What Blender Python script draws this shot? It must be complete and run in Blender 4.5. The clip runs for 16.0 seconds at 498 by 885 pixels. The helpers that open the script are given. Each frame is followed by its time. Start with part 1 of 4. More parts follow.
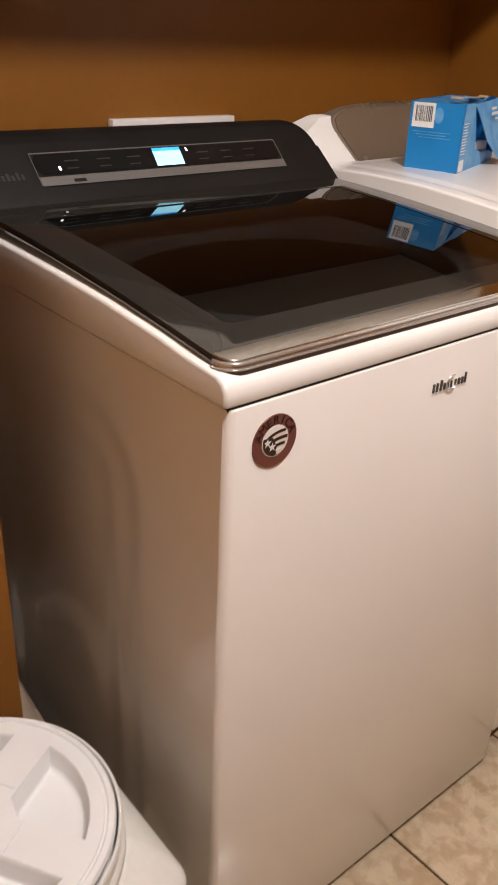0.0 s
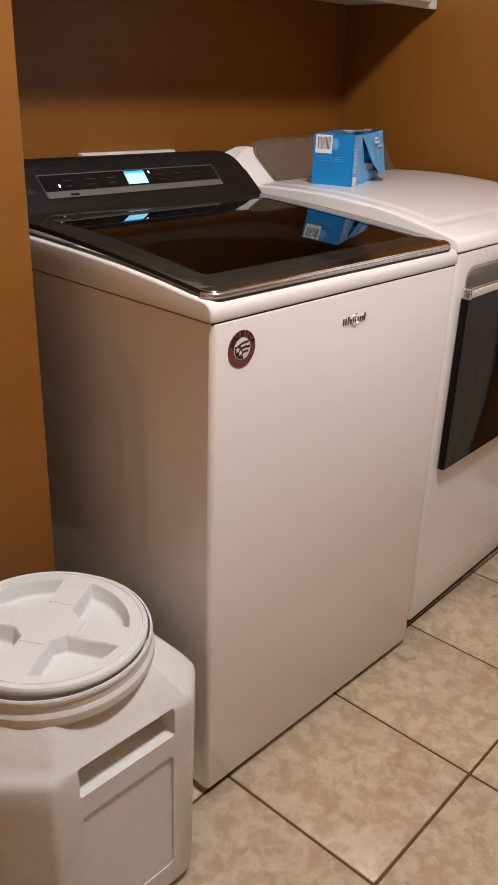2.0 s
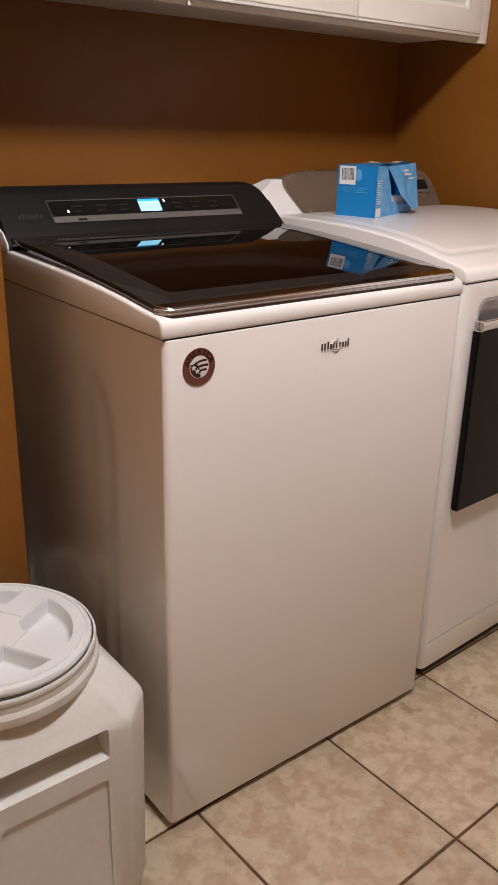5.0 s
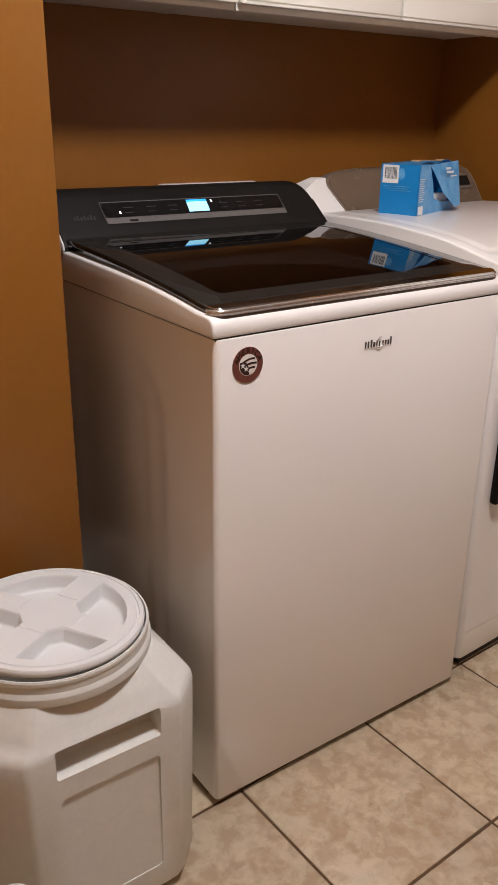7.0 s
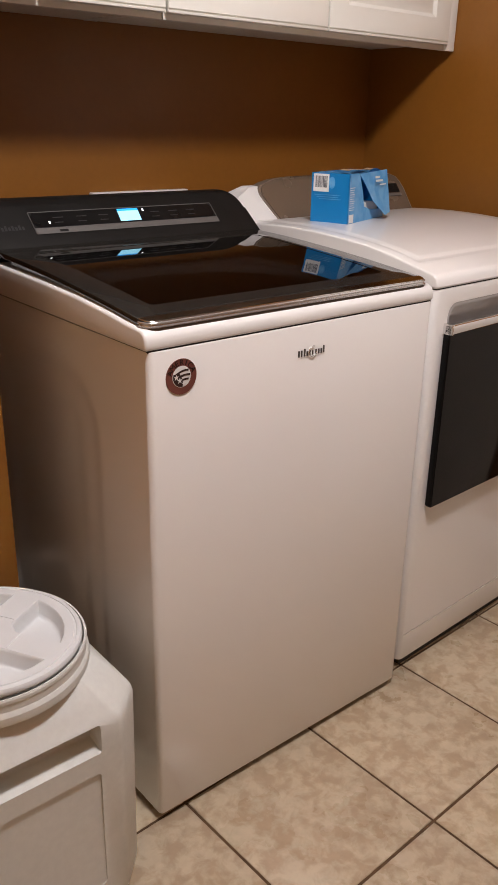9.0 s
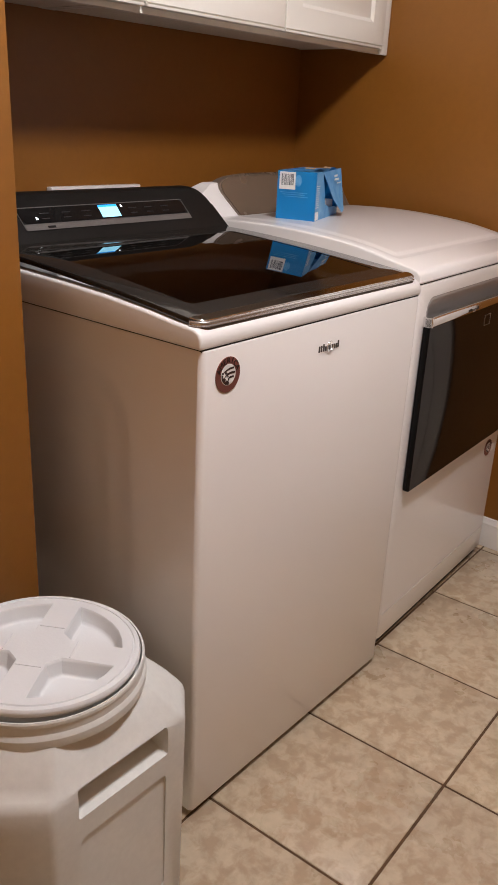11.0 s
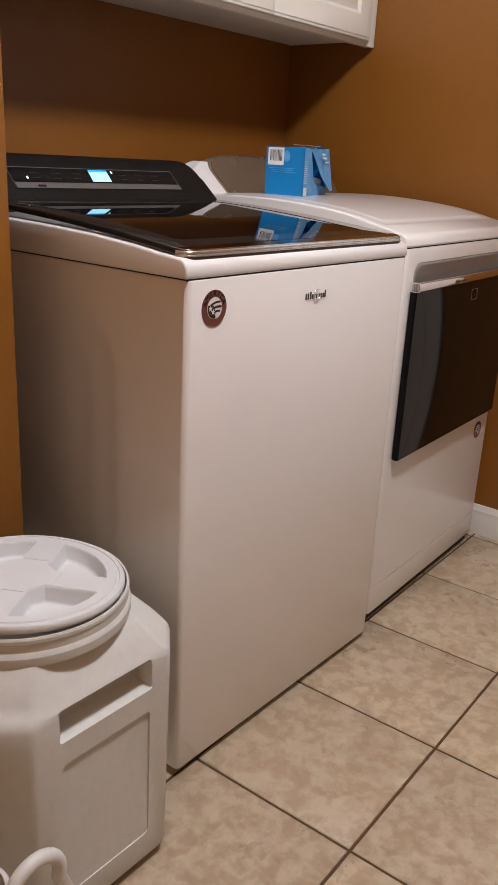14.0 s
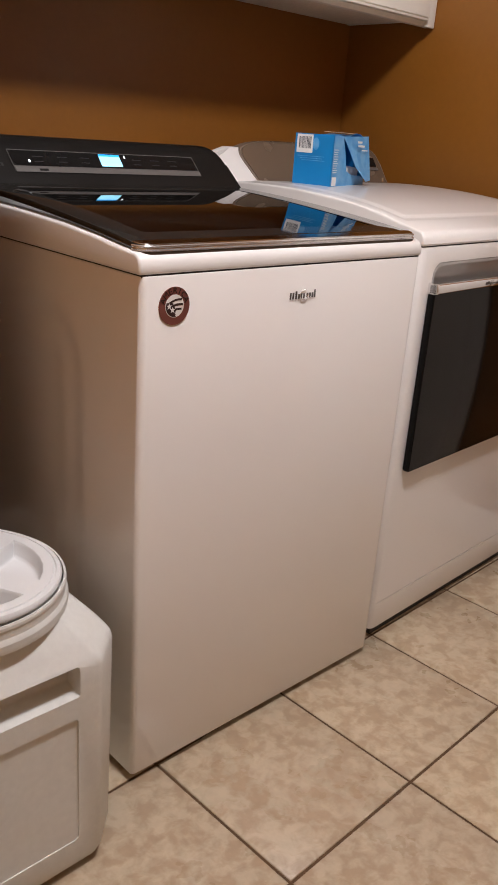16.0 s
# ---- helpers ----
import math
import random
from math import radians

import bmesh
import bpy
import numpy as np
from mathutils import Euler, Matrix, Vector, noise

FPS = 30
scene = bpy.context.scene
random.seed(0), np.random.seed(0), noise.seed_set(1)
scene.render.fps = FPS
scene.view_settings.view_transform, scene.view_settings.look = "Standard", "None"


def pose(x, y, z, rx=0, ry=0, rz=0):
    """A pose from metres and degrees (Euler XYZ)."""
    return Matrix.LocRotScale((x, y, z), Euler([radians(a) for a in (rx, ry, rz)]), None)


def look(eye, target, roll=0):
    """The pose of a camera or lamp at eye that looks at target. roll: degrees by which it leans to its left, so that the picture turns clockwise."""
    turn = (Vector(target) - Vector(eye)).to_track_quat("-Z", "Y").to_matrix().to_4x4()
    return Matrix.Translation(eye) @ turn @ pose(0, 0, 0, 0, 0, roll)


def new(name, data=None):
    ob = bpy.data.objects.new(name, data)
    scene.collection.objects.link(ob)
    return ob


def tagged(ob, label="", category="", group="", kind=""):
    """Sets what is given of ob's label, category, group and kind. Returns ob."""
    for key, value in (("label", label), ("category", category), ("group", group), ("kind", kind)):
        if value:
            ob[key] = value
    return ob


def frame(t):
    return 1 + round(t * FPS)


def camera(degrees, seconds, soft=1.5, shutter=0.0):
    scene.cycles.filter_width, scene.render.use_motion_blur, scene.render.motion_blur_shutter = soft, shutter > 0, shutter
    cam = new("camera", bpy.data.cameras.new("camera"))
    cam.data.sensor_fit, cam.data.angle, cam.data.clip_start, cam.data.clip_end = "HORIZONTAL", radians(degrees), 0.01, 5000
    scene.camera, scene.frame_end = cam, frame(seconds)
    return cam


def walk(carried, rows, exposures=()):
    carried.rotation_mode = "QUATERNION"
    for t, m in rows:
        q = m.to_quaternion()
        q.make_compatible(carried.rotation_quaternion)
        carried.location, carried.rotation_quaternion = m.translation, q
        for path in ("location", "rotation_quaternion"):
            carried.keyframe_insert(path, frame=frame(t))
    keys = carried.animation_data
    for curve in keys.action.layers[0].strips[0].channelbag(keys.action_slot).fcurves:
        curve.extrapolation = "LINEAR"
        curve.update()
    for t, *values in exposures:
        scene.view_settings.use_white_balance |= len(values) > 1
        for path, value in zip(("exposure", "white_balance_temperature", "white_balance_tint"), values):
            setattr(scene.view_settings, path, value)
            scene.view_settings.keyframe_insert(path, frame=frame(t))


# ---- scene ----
cam = camera(34.2, 16.0, soft=1.35, shutter=0.5)
PATH = [
    (0, (-0.43, -0.539, 1.271), (0.73, 0.807, 0.354), 2.8),
    (0.4, (-0.5262, -0.6124, 1.2805), (0.6254, 0.6459, 0.4435), 2.65),
    (0.5, (-0.548, -0.642, 1.283), (0.678, 0.677, 0.411), 2.8),
    (0.8, (-0.6123, -0.7425, 1.2712), (0.5647, 0.5025, 0.4498), 3.02),
    (1, (-0.653, -0.789, 1.278), (0.589, 0.521, 0.419), 2.8),
    (1.2, (-0.6904, -0.8202, 1.2840), (0.5022, 0.4230, 0.4827), 2.50),
    (1.5, (-0.736, -0.835, 1.281), (0.56, 0.439, 0.447), 2.6),
    (2, (-0.792, -0.831, 1.275), (0.538, 0.419, 0.456), 2.0),
    (2.5, (-0.815, -0.829, 1.248), (0.546, 0.395, 0.441), 1.9),
    (2.8, (-0.8039, -0.8380, 1.2305), (0.4843, 0.3424, 0.4841), 1.62),
    (3, (-0.788, -0.847, 1.228), (0.557, 0.408, 0.442), 1.9),
    (3.2, (-0.7601, -0.8660, 1.2281), (0.4980, 0.3505, 0.4883), 1.98),
    (5.3, (-0.6052, -0.9886, 1.2400), (0.4719, 0.4151, 0.5476), 1.43),
    (5.5, (-0.61, -0.993, 1.243), (0.506, 0.493, 0.504), 1.3),
    (5.8, (-0.6054, -1.0001, 1.2501), (0.4299, 0.4239, 0.5357), 0.85),
    (6, (-0.617, -0.998, 1.258), (0.469, 0.508, 0.514), 1.0),
    (6.5, (-0.646, -1.006, 1.267), (0.437, 0.502, 0.524), 1.1),
    (7, (-0.652, -1.012, 1.264), (0.428, 0.495, 0.516), 0.9),
    (7.3, (-0.6525, -1.0145, 1.2713), (0.3801, 0.4145, 0.5631), 0.84),
    (7.5, (-0.655, -1.014, 1.273), (0.437, 0.489, 0.532), 0.9),
    (8, (-0.647, -1.012, 1.273), (0.466, 0.476, 0.533), 0.9),
    (8.3, (-0.6410, -1.0133, 1.2776), (0.4483, 0.3743, 0.5719), 1.22),
    (8.5, (-0.64, -1.015, 1.275), (0.533, 0.426, 0.535), 1.4),
    (9, (-0.64, -1.014, 1.275), (0.556, 0.41, 0.537), 1.2),
    (9.2, (-0.6388, -1.0121, 1.2775), (0.4988, 0.3393, 0.5776), 1.13),
    (11.3, (-0.8896, -0.7983, 1.2773), (0.5078, 0.2789, 0.5724), 2.89),
    (11.5, (-0.884, -0.806, 1.273), (0.591, 0.322, 0.531), 2.8),
    (12, (-0.895, -0.822, 1.26), (0.572, 0.313, 0.512), 2.6),
    (12.4, (-0.8996, -0.8283, 1.2232), (0.4768, 0.2620, 0.4974), 3.11),
    (12.5, (-0.906, -0.83, 1.21), (0.543, 0.321, 0.451), 3.1),
    (12.8, (-0.9155, -0.8402, 1.1764), (0.4655, 0.2645, 0.4817), 3.17),
    (13, (-0.92, -0.855, 1.168), (0.542, 0.325, 0.481), 3.0),
    (13.2, (-0.9195, -0.8630, 1.1517), (0.4814, 0.2641, 0.5376), 2.90),
    (13.5, (-0.918, -0.862, 1.126), (0.559, 0.315, 0.469), 3.2),
    (14, (-0.907, -0.861, 1.121), (0.572, 0.314, 0.467), 3.0),
    (14.5, (-0.889, -0.863, 1.136), (0.572, 0.332, 0.474), 4.7),
    (14.8, (-0.8533, -0.8789, 1.1474), (0.4630, 0.3261, 0.4954), 9.14),
    (15, (-0.835, -0.886, 1.144), (0.519, 0.416, 0.455), 11.5),
    (15.2, (-0.7999, -0.9066, 1.1483), (0.4789, 0.3385, 0.4969), 11.30),
    (15.5, (-0.75, -0.937, 1.153), (0.597, 0.369, 0.46), 9.5),
    (15.8, (-0.7065, -0.9594, 1.1519), (0.5555, 0.2908, 0.4779), 5.99),
    (16, (-0.694, -0.971, 1.148), (0.609, 0.371, 0.439), 4.2),
]
walk(cam, [(t, look(eye, target, roll)) for t, eye, target, roll in PATH],
     exposures=[(0, 0.15, 6850, 10), (0.6, 0.12, 6500, 10), (1.5, 0.06, 6440, 10), (3, 0.0, 6440, 10), (5.5, -0.03, 6470, 10), (9, -0.03, 6440, 10), (11.5, -0.02, 6350, 10),
                (12.5, -0.05, 6260, 10), (13.2, -0.05, 6190, 10), (14.0, -0.06, 6240, 10), (14.7, 0.02, 6340, 10), (16, 0.03, 6360, 10)])

# ---- world, light ----
world = bpy.data.worlds.new("world")
scene.world = world
world.use_nodes = True
world.node_tree.nodes["Background"].inputs["Color"].default_value = (1.0, 0.86, 0.7, 1)
world.node_tree.nodes["Background"].inputs["Strength"].default_value = 0.004
scene.view_settings.exposure = 0.0

LIGHT_AT = (0.06, -0.66, 2.592)
bulb = bpy.data.lights.new("ceiling_lamp_light", "POINT")
bulb.energy, bulb.shadow_soft_size, bulb.color = 131.0, 0.125, (1.0, 0.938, 0.955)
new("ceiling_lamp_light", bulb).location = LIGHT_AT


# ---- materials ----
def material(name, color, rough=0.5, metal=0.0, coat=0.0, spec=0.5, mottled=None, mottle_scale=6.0, mottle=0.25,
             fine=0.0, fine_scale=120.0, bump=0.0, bump_scale=200.0, rough_var=0.0, emit=0.0, transmission=0.0, random_shift=False,
             random_value=0.0, detail=5, distort=0.6):
    """A procedural surface: base colour, a large mottle to a second colour, a fine grain, relief and uneven gloss."""
    m = bpy.data.materials.new(name)
    m.use_nodes = True
    nt = m.node_tree
    b = nt.nodes["Principled BSDF"]
    b.inputs["Roughness"].default_value = rough
    b.inputs["Metallic"].default_value = metal
    b.inputs["Coat Weight"].default_value = coat
    b.inputs["Coat Roughness"].default_value = 0.06
    b.inputs["Specular IOR Level"].default_value = spec
    b.inputs["Transmission Weight"].default_value = transmission
    c = (*color, 1)
    b.inputs["Base Color"].default_value = c
    coord = nt.nodes.new("ShaderNodeTexCoord").outputs["Object"]
    if random_shift:
        info = nt.nodes.new("ShaderNodeObjectInfo")
        mul = nt.nodes.new("ShaderNodeMath"); mul.operation = "MULTIPLY"; mul.inputs[1].default_value = 37.0
        nt.links.new(info.outputs["Random"], mul.inputs[0])
        add = nt.nodes.new("ShaderNodeVectorMath"); add.operation = "ADD"
        nt.links.new(coord, add.inputs[0]); nt.links.new(mul.outputs[0], add.inputs[1])
        coord = add.outputs[0]

    def noise_tex(scale, detail, distort=0.0, rough_=0.55):
        n = nt.nodes.new("ShaderNodeTexNoise")
        n.inputs["Scale"].default_value, n.inputs["Detail"].default_value = scale, detail
        n.inputs["Roughness"].default_value, n.inputs["Distortion"].default_value = rough_, distort
        nt.links.new(coord, n.inputs["Vector"])
        return n.outputs["Fac"]

    def mix(fac, a, bcol, blend="MIX", amount=1.0):
        x = nt.nodes.new("ShaderNodeMix"); x.data_type = "RGBA"; x.blend_type = blend
        if fac is None:
            x.inputs["Factor"].default_value = amount
        else:
            nt.links.new(fac, x.inputs["Factor"])
        for s, v in (("A", a), ("B", bcol)):
            sock = [i for i in x.inputs if i.name == s and i.type == "RGBA"][0]
            if isinstance(v, tuple):
                sock.default_value = v
            else:
                nt.links.new(v, sock)
        return [o for o in x.outputs if o.type == "RGBA"][0]

    def ramp(fac, lo, hi):
        r = nt.nodes.new("ShaderNodeMapRange")
        r.inputs["From Min"].default_value, r.inputs["From Max"].default_value = lo, hi
        nt.links.new(fac, r.inputs["Value"])
        return r.outputs[0]

    col = c
    if mottled:
        col = mix(ramp(noise_tex(mottle_scale, detail, distort), 0.5 - mottle, 0.5 + mottle), c, (*mottled, 1))
    if fine:
        f = ramp(noise_tex(fine_scale, 3), 0.3, 0.7)
        lo, hi = 1 - fine, 1 + fine
        g = mix(f, (lo, lo, lo, 1), (hi, hi, hi, 1))
        col = mix(None, col, g, "MULTIPLY", 1.0)
    if random_value:
        info2 = nt.nodes.new("ShaderNodeObjectInfo")
        lo, hi = 1 - random_value, 1 + random_value
        g = mix(info2.outputs["Random"], (lo, lo, lo, 1), (hi, hi, hi * 0.97, 1))
        col = mix(None, col, g, "MULTIPLY", 1.0)
    if not isinstance(col, tuple):
        nt.links.new(col, b.inputs["Base Color"])
    if rough_var:
        rr = nt.nodes.new("ShaderNodeMapRange")
        rr.inputs["From Min"].default_value, rr.inputs["From Max"].default_value = 0.3, 0.7
        rr.inputs["To Min"].default_value, rr.inputs["To Max"].default_value = max(0.0, rough - rough_var), rough + rough_var
        nt.links.new(noise_tex(9, 4), rr.inputs["Value"])
        nt.links.new(rr.outputs[0], b.inputs["Roughness"])
    if bump:
        bp = nt.nodes.new("ShaderNodeBump")
        bp.inputs["Strength"].default_value, bp.inputs["Distance"].default_value = bump, 0.001
        nt.links.new(noise_tex(bump_scale, 3), bp.inputs["Height"])
        nt.links.new(bp.outputs[0], b.inputs["Normal"])
    if emit:
        b.inputs["Emission Color"].default_value = c
        b.inputs["Emission Strength"].default_value = emit
    return m


OCHRE = material("ochre_wall_paint", (0.253, 0.101, 0.0130), 0.42, mottled=(0.230, 0.090, 0.0112), mottle_scale=2.2, fine=0.03, fine_scale=60, bump=0.25, bump_scale=90, rough_var=0.06)
# paler than the ochre so the unseen west wall throws light on the washer's side
BOUNCE_TAN = material("bounce_tan_wall_paint", (0.45, 0.275, 0.125), 0.5, mottled=(0.43, 0.26, 0.115), mottle_scale=2.2, fine=0.03, fine_scale=60, bump=0.25, bump_scale=90)
# grey rather than white: the unseen ceiling is darkened to deepen the shadows below
CEILING = material("dimmed_ceiling_paint", (0.42, 0.40, 0.36), 0.9, mottled=(0.39, 0.37, 0.33), bump=0.4, bump_scale=60)
TRIM = material("white_trim_paint", (0.76, 0.74, 0.70), 0.35, mottled=(0.72, 0.70, 0.66), mottle_scale=8, rough_var=0.08)
GROUT = material("brown_grout", (0.115, 0.060, 0.024), 0.9, mottled=(0.07, 0.04, 0.02), mottle_scale=14, fine=0.2)
TILE = material("mottled_beige_floor_tile", (0.415, 0.312, 0.210), 0.33, mottled=(0.525, 0.440, 0.320), mottle_scale=30, mottle=0.09, detail=8, distort=0.35, fine=0.07, fine_scale=50,
                bump=0.06, bump_scale=60, rough_var=0.1, random_shift=True, random_value=0.05)
ENAMEL = material("white_enamelled_steel", (0.80, 0.79, 0.77), 0.30, coat=0.6, mottled=(0.79, 0.78, 0.755), mottle_scale=1.5, mottle=0.5, detail=0, distort=0.0)
WHITE_PLASTIC = material("white_plastic", (0.78, 0.77, 0.75), 0.3, mottled=(0.765, 0.755, 0.735), mottle_scale=2, mottle=0.5, detail=0, distort=0.0)
BIN_PLASTIC = material("off_white_polyethylene", (0.68, 0.69, 0.66), 0.42, mottled=(0.63, 0.64, 0.61), mottle_scale=5, fine=0.03, fine_scale=80, bump=0.10, bump_scale=240, rough_var=0.08)
LID_PLASTIC = material("pale_grey_lid_plastic", (0.67, 0.685, 0.69), 0.45, mottled=(0.63, 0.645, 0.65), mottle_scale=7, bump=0.2, bump_scale=260, rough_var=0.06)
CHARCOAL = material("charcoal_console_plastic", (0.0065, 0.006, 0.0055), 0.48, spec=0.2, mottled=(0.011, 0.0105, 0.010), mottle_scale=6, bump=0.15, bump_scale=500, rough_var=0.06)
BLACK_GLOSS = material("black_gloss_panel", (0.006, 0.006, 0.0065), 0.12, spec=0.18, mottled=(0.011, 0.011, 0.011), mottle_scale=8, rough_var=0.03)
LID_BORDER = material("dark_grey_glass_border", (0.020, 0.018, 0.016), 0.06, mottled=(0.023, 0.021, 0.018), mottle_scale=9, spec=0.42)
LID_GLASS = material("smoked_lid_glass", (0.026, 0.026, 0.026), 0.02, transmission=1.0, spec=0.27)
SILVER = material("satin_silver_strip", (0.19, 0.185, 0.18), 0.35, metal=0.45, fine=0.08, fine_scale=300, rough_var=0.08)
CHROME = material("chrome_trim", (0.74, 0.735, 0.73), 0.17, metal=1.0, rough_var=0.05)
DARK_CHROME = material("dark_chrome_edge", (0.56, 0.54, 0.51), 0.10, metal=1.0)
EDGE_CHROME = material("bright_lid_edge_chrome", (0.62, 0.61, 0.60), 0.22, metal=0.8)
LID_BAND = material("brown_lid_band", (0.085, 0.060, 0.042), 0.55, fine=0.1)
PULL = material("polished_chrome_pull", (0.78, 0.78, 0.785), 0.08, metal=1.0, rough_var=0.03)
# rubber of the feet, and the plain dark colour for shade under the dryer
DARK_GAP = material("dark_rubber_and_gap_shade", (0.02, 0.018, 0.016), 0.7, fine=0.2)
SCREEN = material("lit_blue_screen", (0.33, 0.78, 1.0), 0.2, emit=1.1)
SCREEN_BAR = material("lit_screen_header", (0.03, 0.36, 0.95), 0.2, emit=1.0)
LED = material("white_indicator_led", (0.9, 0.95, 1.0), 0.3, emit=3.0)
ICON = material("faint_grey_icon_print", (0.022, 0.022, 0.024), 0.4)
BADGE_GREY = material("bronze_badge_foil", (0.24, 0.088, 0.070), 0.32, metal=0.45, mottled=(0.20, 0.072, 0.058), mottle_scale=30)
BADGE_DARK = material("badge_dark_print", (0.028, 0.010, 0.008), 0.4)
BADGE_WHITE = material("badge_white_print", (0.75, 0.74, 0.72), 0.35)
LOGO = material("dark_brushed_emblem", (0.12, 0.11, 0.10), 0.3, metal=0.9)
TAUPE = material("taupe_gloss_panel", (0.185, 0.140, 0.100), 0.26, metal=0.3, mottled=(0.17, 0.127, 0.090), mottle_scale=4, rough_var=0.05)
# lighter than the panel's taupe: the rounded edge's highlight is in the colour
PANEL_RIM = material("taupe_rim_with_highlight", (0.26, 0.21, 0.165), 0.3, metal=0.4, fine=0.05, fine_scale=200)
DOOR_GLASS = material("dark_tinted_door_panel", (0.005, 0.004, 0.0035), 0.06, mottled=(0.006, 0.005, 0.0045), mottle_scale=5, spec=0.15)
DOOR_EDGE = material("black_door_edge", (0.004, 0.004, 0.004), 0.35, spec=0.15, fine=0.1)
RECESS_GREY = material("silver_grey_recess_plastic", (0.50, 0.495, 0.49), 0.18, metal=0.3, mottled=(0.47, 0.465, 0.46), mottle_scale=6)
STEEL = material("stainless_drum", (0.16, 0.16, 0.16), 0.32, metal=1.0, fine=0.1, fine_scale=200, rough_var=0.08)
CARD_BLUE = material("blue_printed_card", (0.005, 0.195, 0.51), 0.38, mottled=(0.007, 0.215, 0.54), mottle_scale=14, bump=0.3, bump_scale=40, rough_var=0.1)
CARD_LIGHT = material("pale_blue_printed_card", (0.07, 0.32, 0.66), 0.4, mottled=(0.16, 0.42, 0.72), mottle_scale=24, mottle=0.1, bump=0.4, bump_scale=40, rough_var=0.1)
CARD_NAVY = material("navy_printed_card", (0.01, 0.03, 0.12), 0.45, fine=0.1)
CARD_WHITE = material("white_printed_card", (0.80, 0.80, 0.79), 0.45, fine=0.04)
CARD_BROWN = material("raw_brown_card", (0.38, 0.27, 0.16), 0.8, fine=0.12, fine_scale=90)
INK = material("dark_barcode_ink", (0.04, 0.045, 0.06), 0.5)
CABINET = material("white_thermofoil", (0.79, 0.785, 0.72), 0.36, mottled=(0.775, 0.77, 0.705), mottle_scale=2, mottle=0.5, detail=0, distort=0.0)
CLOTH = material("faded_cotton_cloth", (0.34, 0.27, 0.20), 0.85, mottled=(0.27, 0.21, 0.15), mottle_scale=12, fine=0.06, fine_scale=300, bump=0.5, bump_scale=60)
UNDERSIDE = material("off_white_cabinet_underside", (0.77, 0.745, 0.64), 0.6, mottled=(0.73, 0.68, 0.59), mottle_scale=7, fine=0.06)


# ---- mesh helpers ----
def finish(bm, name, mat, angle=35):
    bmesh.ops.recalc_face_normals(bm, faces=bm.faces)
    me = bpy.data.meshes.new(name)
    bm.to_mesh(me)
    bm.free()
    me.polygons.foreach_set("use_smooth", [True] * len(me.polygons))
    me.set_sharp_from_angle(angle=radians(angle))
    me.materials.append(mat)
    return me


def part(name, bm, mat, parent, label="", angle=35):
    ob = new(name, finish(bm, name, mat, angle))
    ob.parent = parent
    if label:
        tagged(ob, label)
    return ob


def thing(name, label, category, at=(0, 0, 0), turn=0.0, group="", kind=""):
    ob = new(name)
    ob.location = at
    ob.rotation_euler = (0, 0, radians(turn))
    ob.empty_display_size = 0.05
    return tagged(ob, label, category, group, kind)


def slab(name, bm, mat, label, category, kind="structure"):
    return tagged(new(name, finish(bm, name, mat)), label, category, "", kind)


def box(x0, x1, y0, y1, z0, z1, bevel=0.0, segments=2, bm=None):
    own = bmesh.new()
    r = bmesh.ops.create_cube(own, size=1)
    for v in r["verts"]:
        v.co = Vector(((x0 + x1) / 2 + v.co.x * (x1 - x0), (y0 + y1) / 2 + v.co.y * (y1 - y0), (z0 + z1) / 2 + v.co.z * (z1 - z0)))
    if bevel:
        bmesh.ops.bevel(own, geom=own.edges[:], offset=bevel, segments=segments, profile=0.5, affect="EDGES")
    return own if bm is None else merge(bm, own)


def merge(bm, other, m=None):
    if m is not None:
        other.transform(m)
    me = bpy.data.meshes.new("joined")
    other.to_mesh(me)
    other.free()
    bm.from_mesh(me)
    bpy.data.meshes.remove(me)
    return bm


def prism(points, axis, a, b, bevel=0.0, segments=2):
    """A closed outline extruded along an axis from a to b. Outline pairs are the other two axes in order."""
    bm = bmesh.new()
    def at(u, v, w):
        return {"x": (w, u, v), "y": (u, w, v), "z": (u, v, w)}[axis]
    lo = [bm.verts.new(at(u, v, a)) for u, v in points]
    hi = [bm.verts.new(at(u, v, b)) for u, v in points]
    bm.faces.new(lo)
    bm.faces.new(hi[::-1])
    n = len(points)
    for i in range(n):
        bm.faces.new((lo[i], lo[(i + 1) % n], hi[(i + 1) % n], hi[i]))
    bmesh.ops.recalc_face_normals(bm, faces=bm.faces)
    if bevel:
        ends = [e for e in bm.edges if len(e.link_faces) == 2 and e.calc_face_angle(0) > radians(40)]
        bmesh.ops.bevel(bm, geom=ends, offset=bevel, segments=segments, profile=0.5, affect="EDGES", clamp_overlap=True)
    return bm


def rounded(x0, x1, y0, y1, r, n=6):
    """A rectangle with rounded corners; r is one radius or four (from the lower left, anticlockwise)."""
    rs = r if isinstance(r, tuple) else (r,) * 4
    pts = []
    for (cx, cy, a0), q in zip(((x0, y0, 180), (x1, y0, 270), (x1, y1, 0), (x0, y1, 90)), rs):
        sx, sy = (1 if cx == x0 else -1), (1 if cy == y0 else -1)
        if q <= 0:
            pts.append((cx, cy))
            continue
        for i in range(n + 1):
            a = radians(a0 + 90 * i / n)
            pts.append((cx + sx * q + q * math.cos(a), cy + sy * q + q * math.sin(a)))
    return pts


def loft(rings, cap=True):
    bm = bmesh.new()
    vs = [[bm.verts.new(p) for p in ring] for ring in rings]
    n = len(rings[0])
    for a, b in zip(vs, vs[1:]):
        for i in range(n):
            bm.faces.new((a[i], a[(i + 1) % n], b[(i + 1) % n], b[i]))
    if cap:
        bm.faces.new(vs[0][::-1])
        bm.faces.new(vs[-1])
    return bm


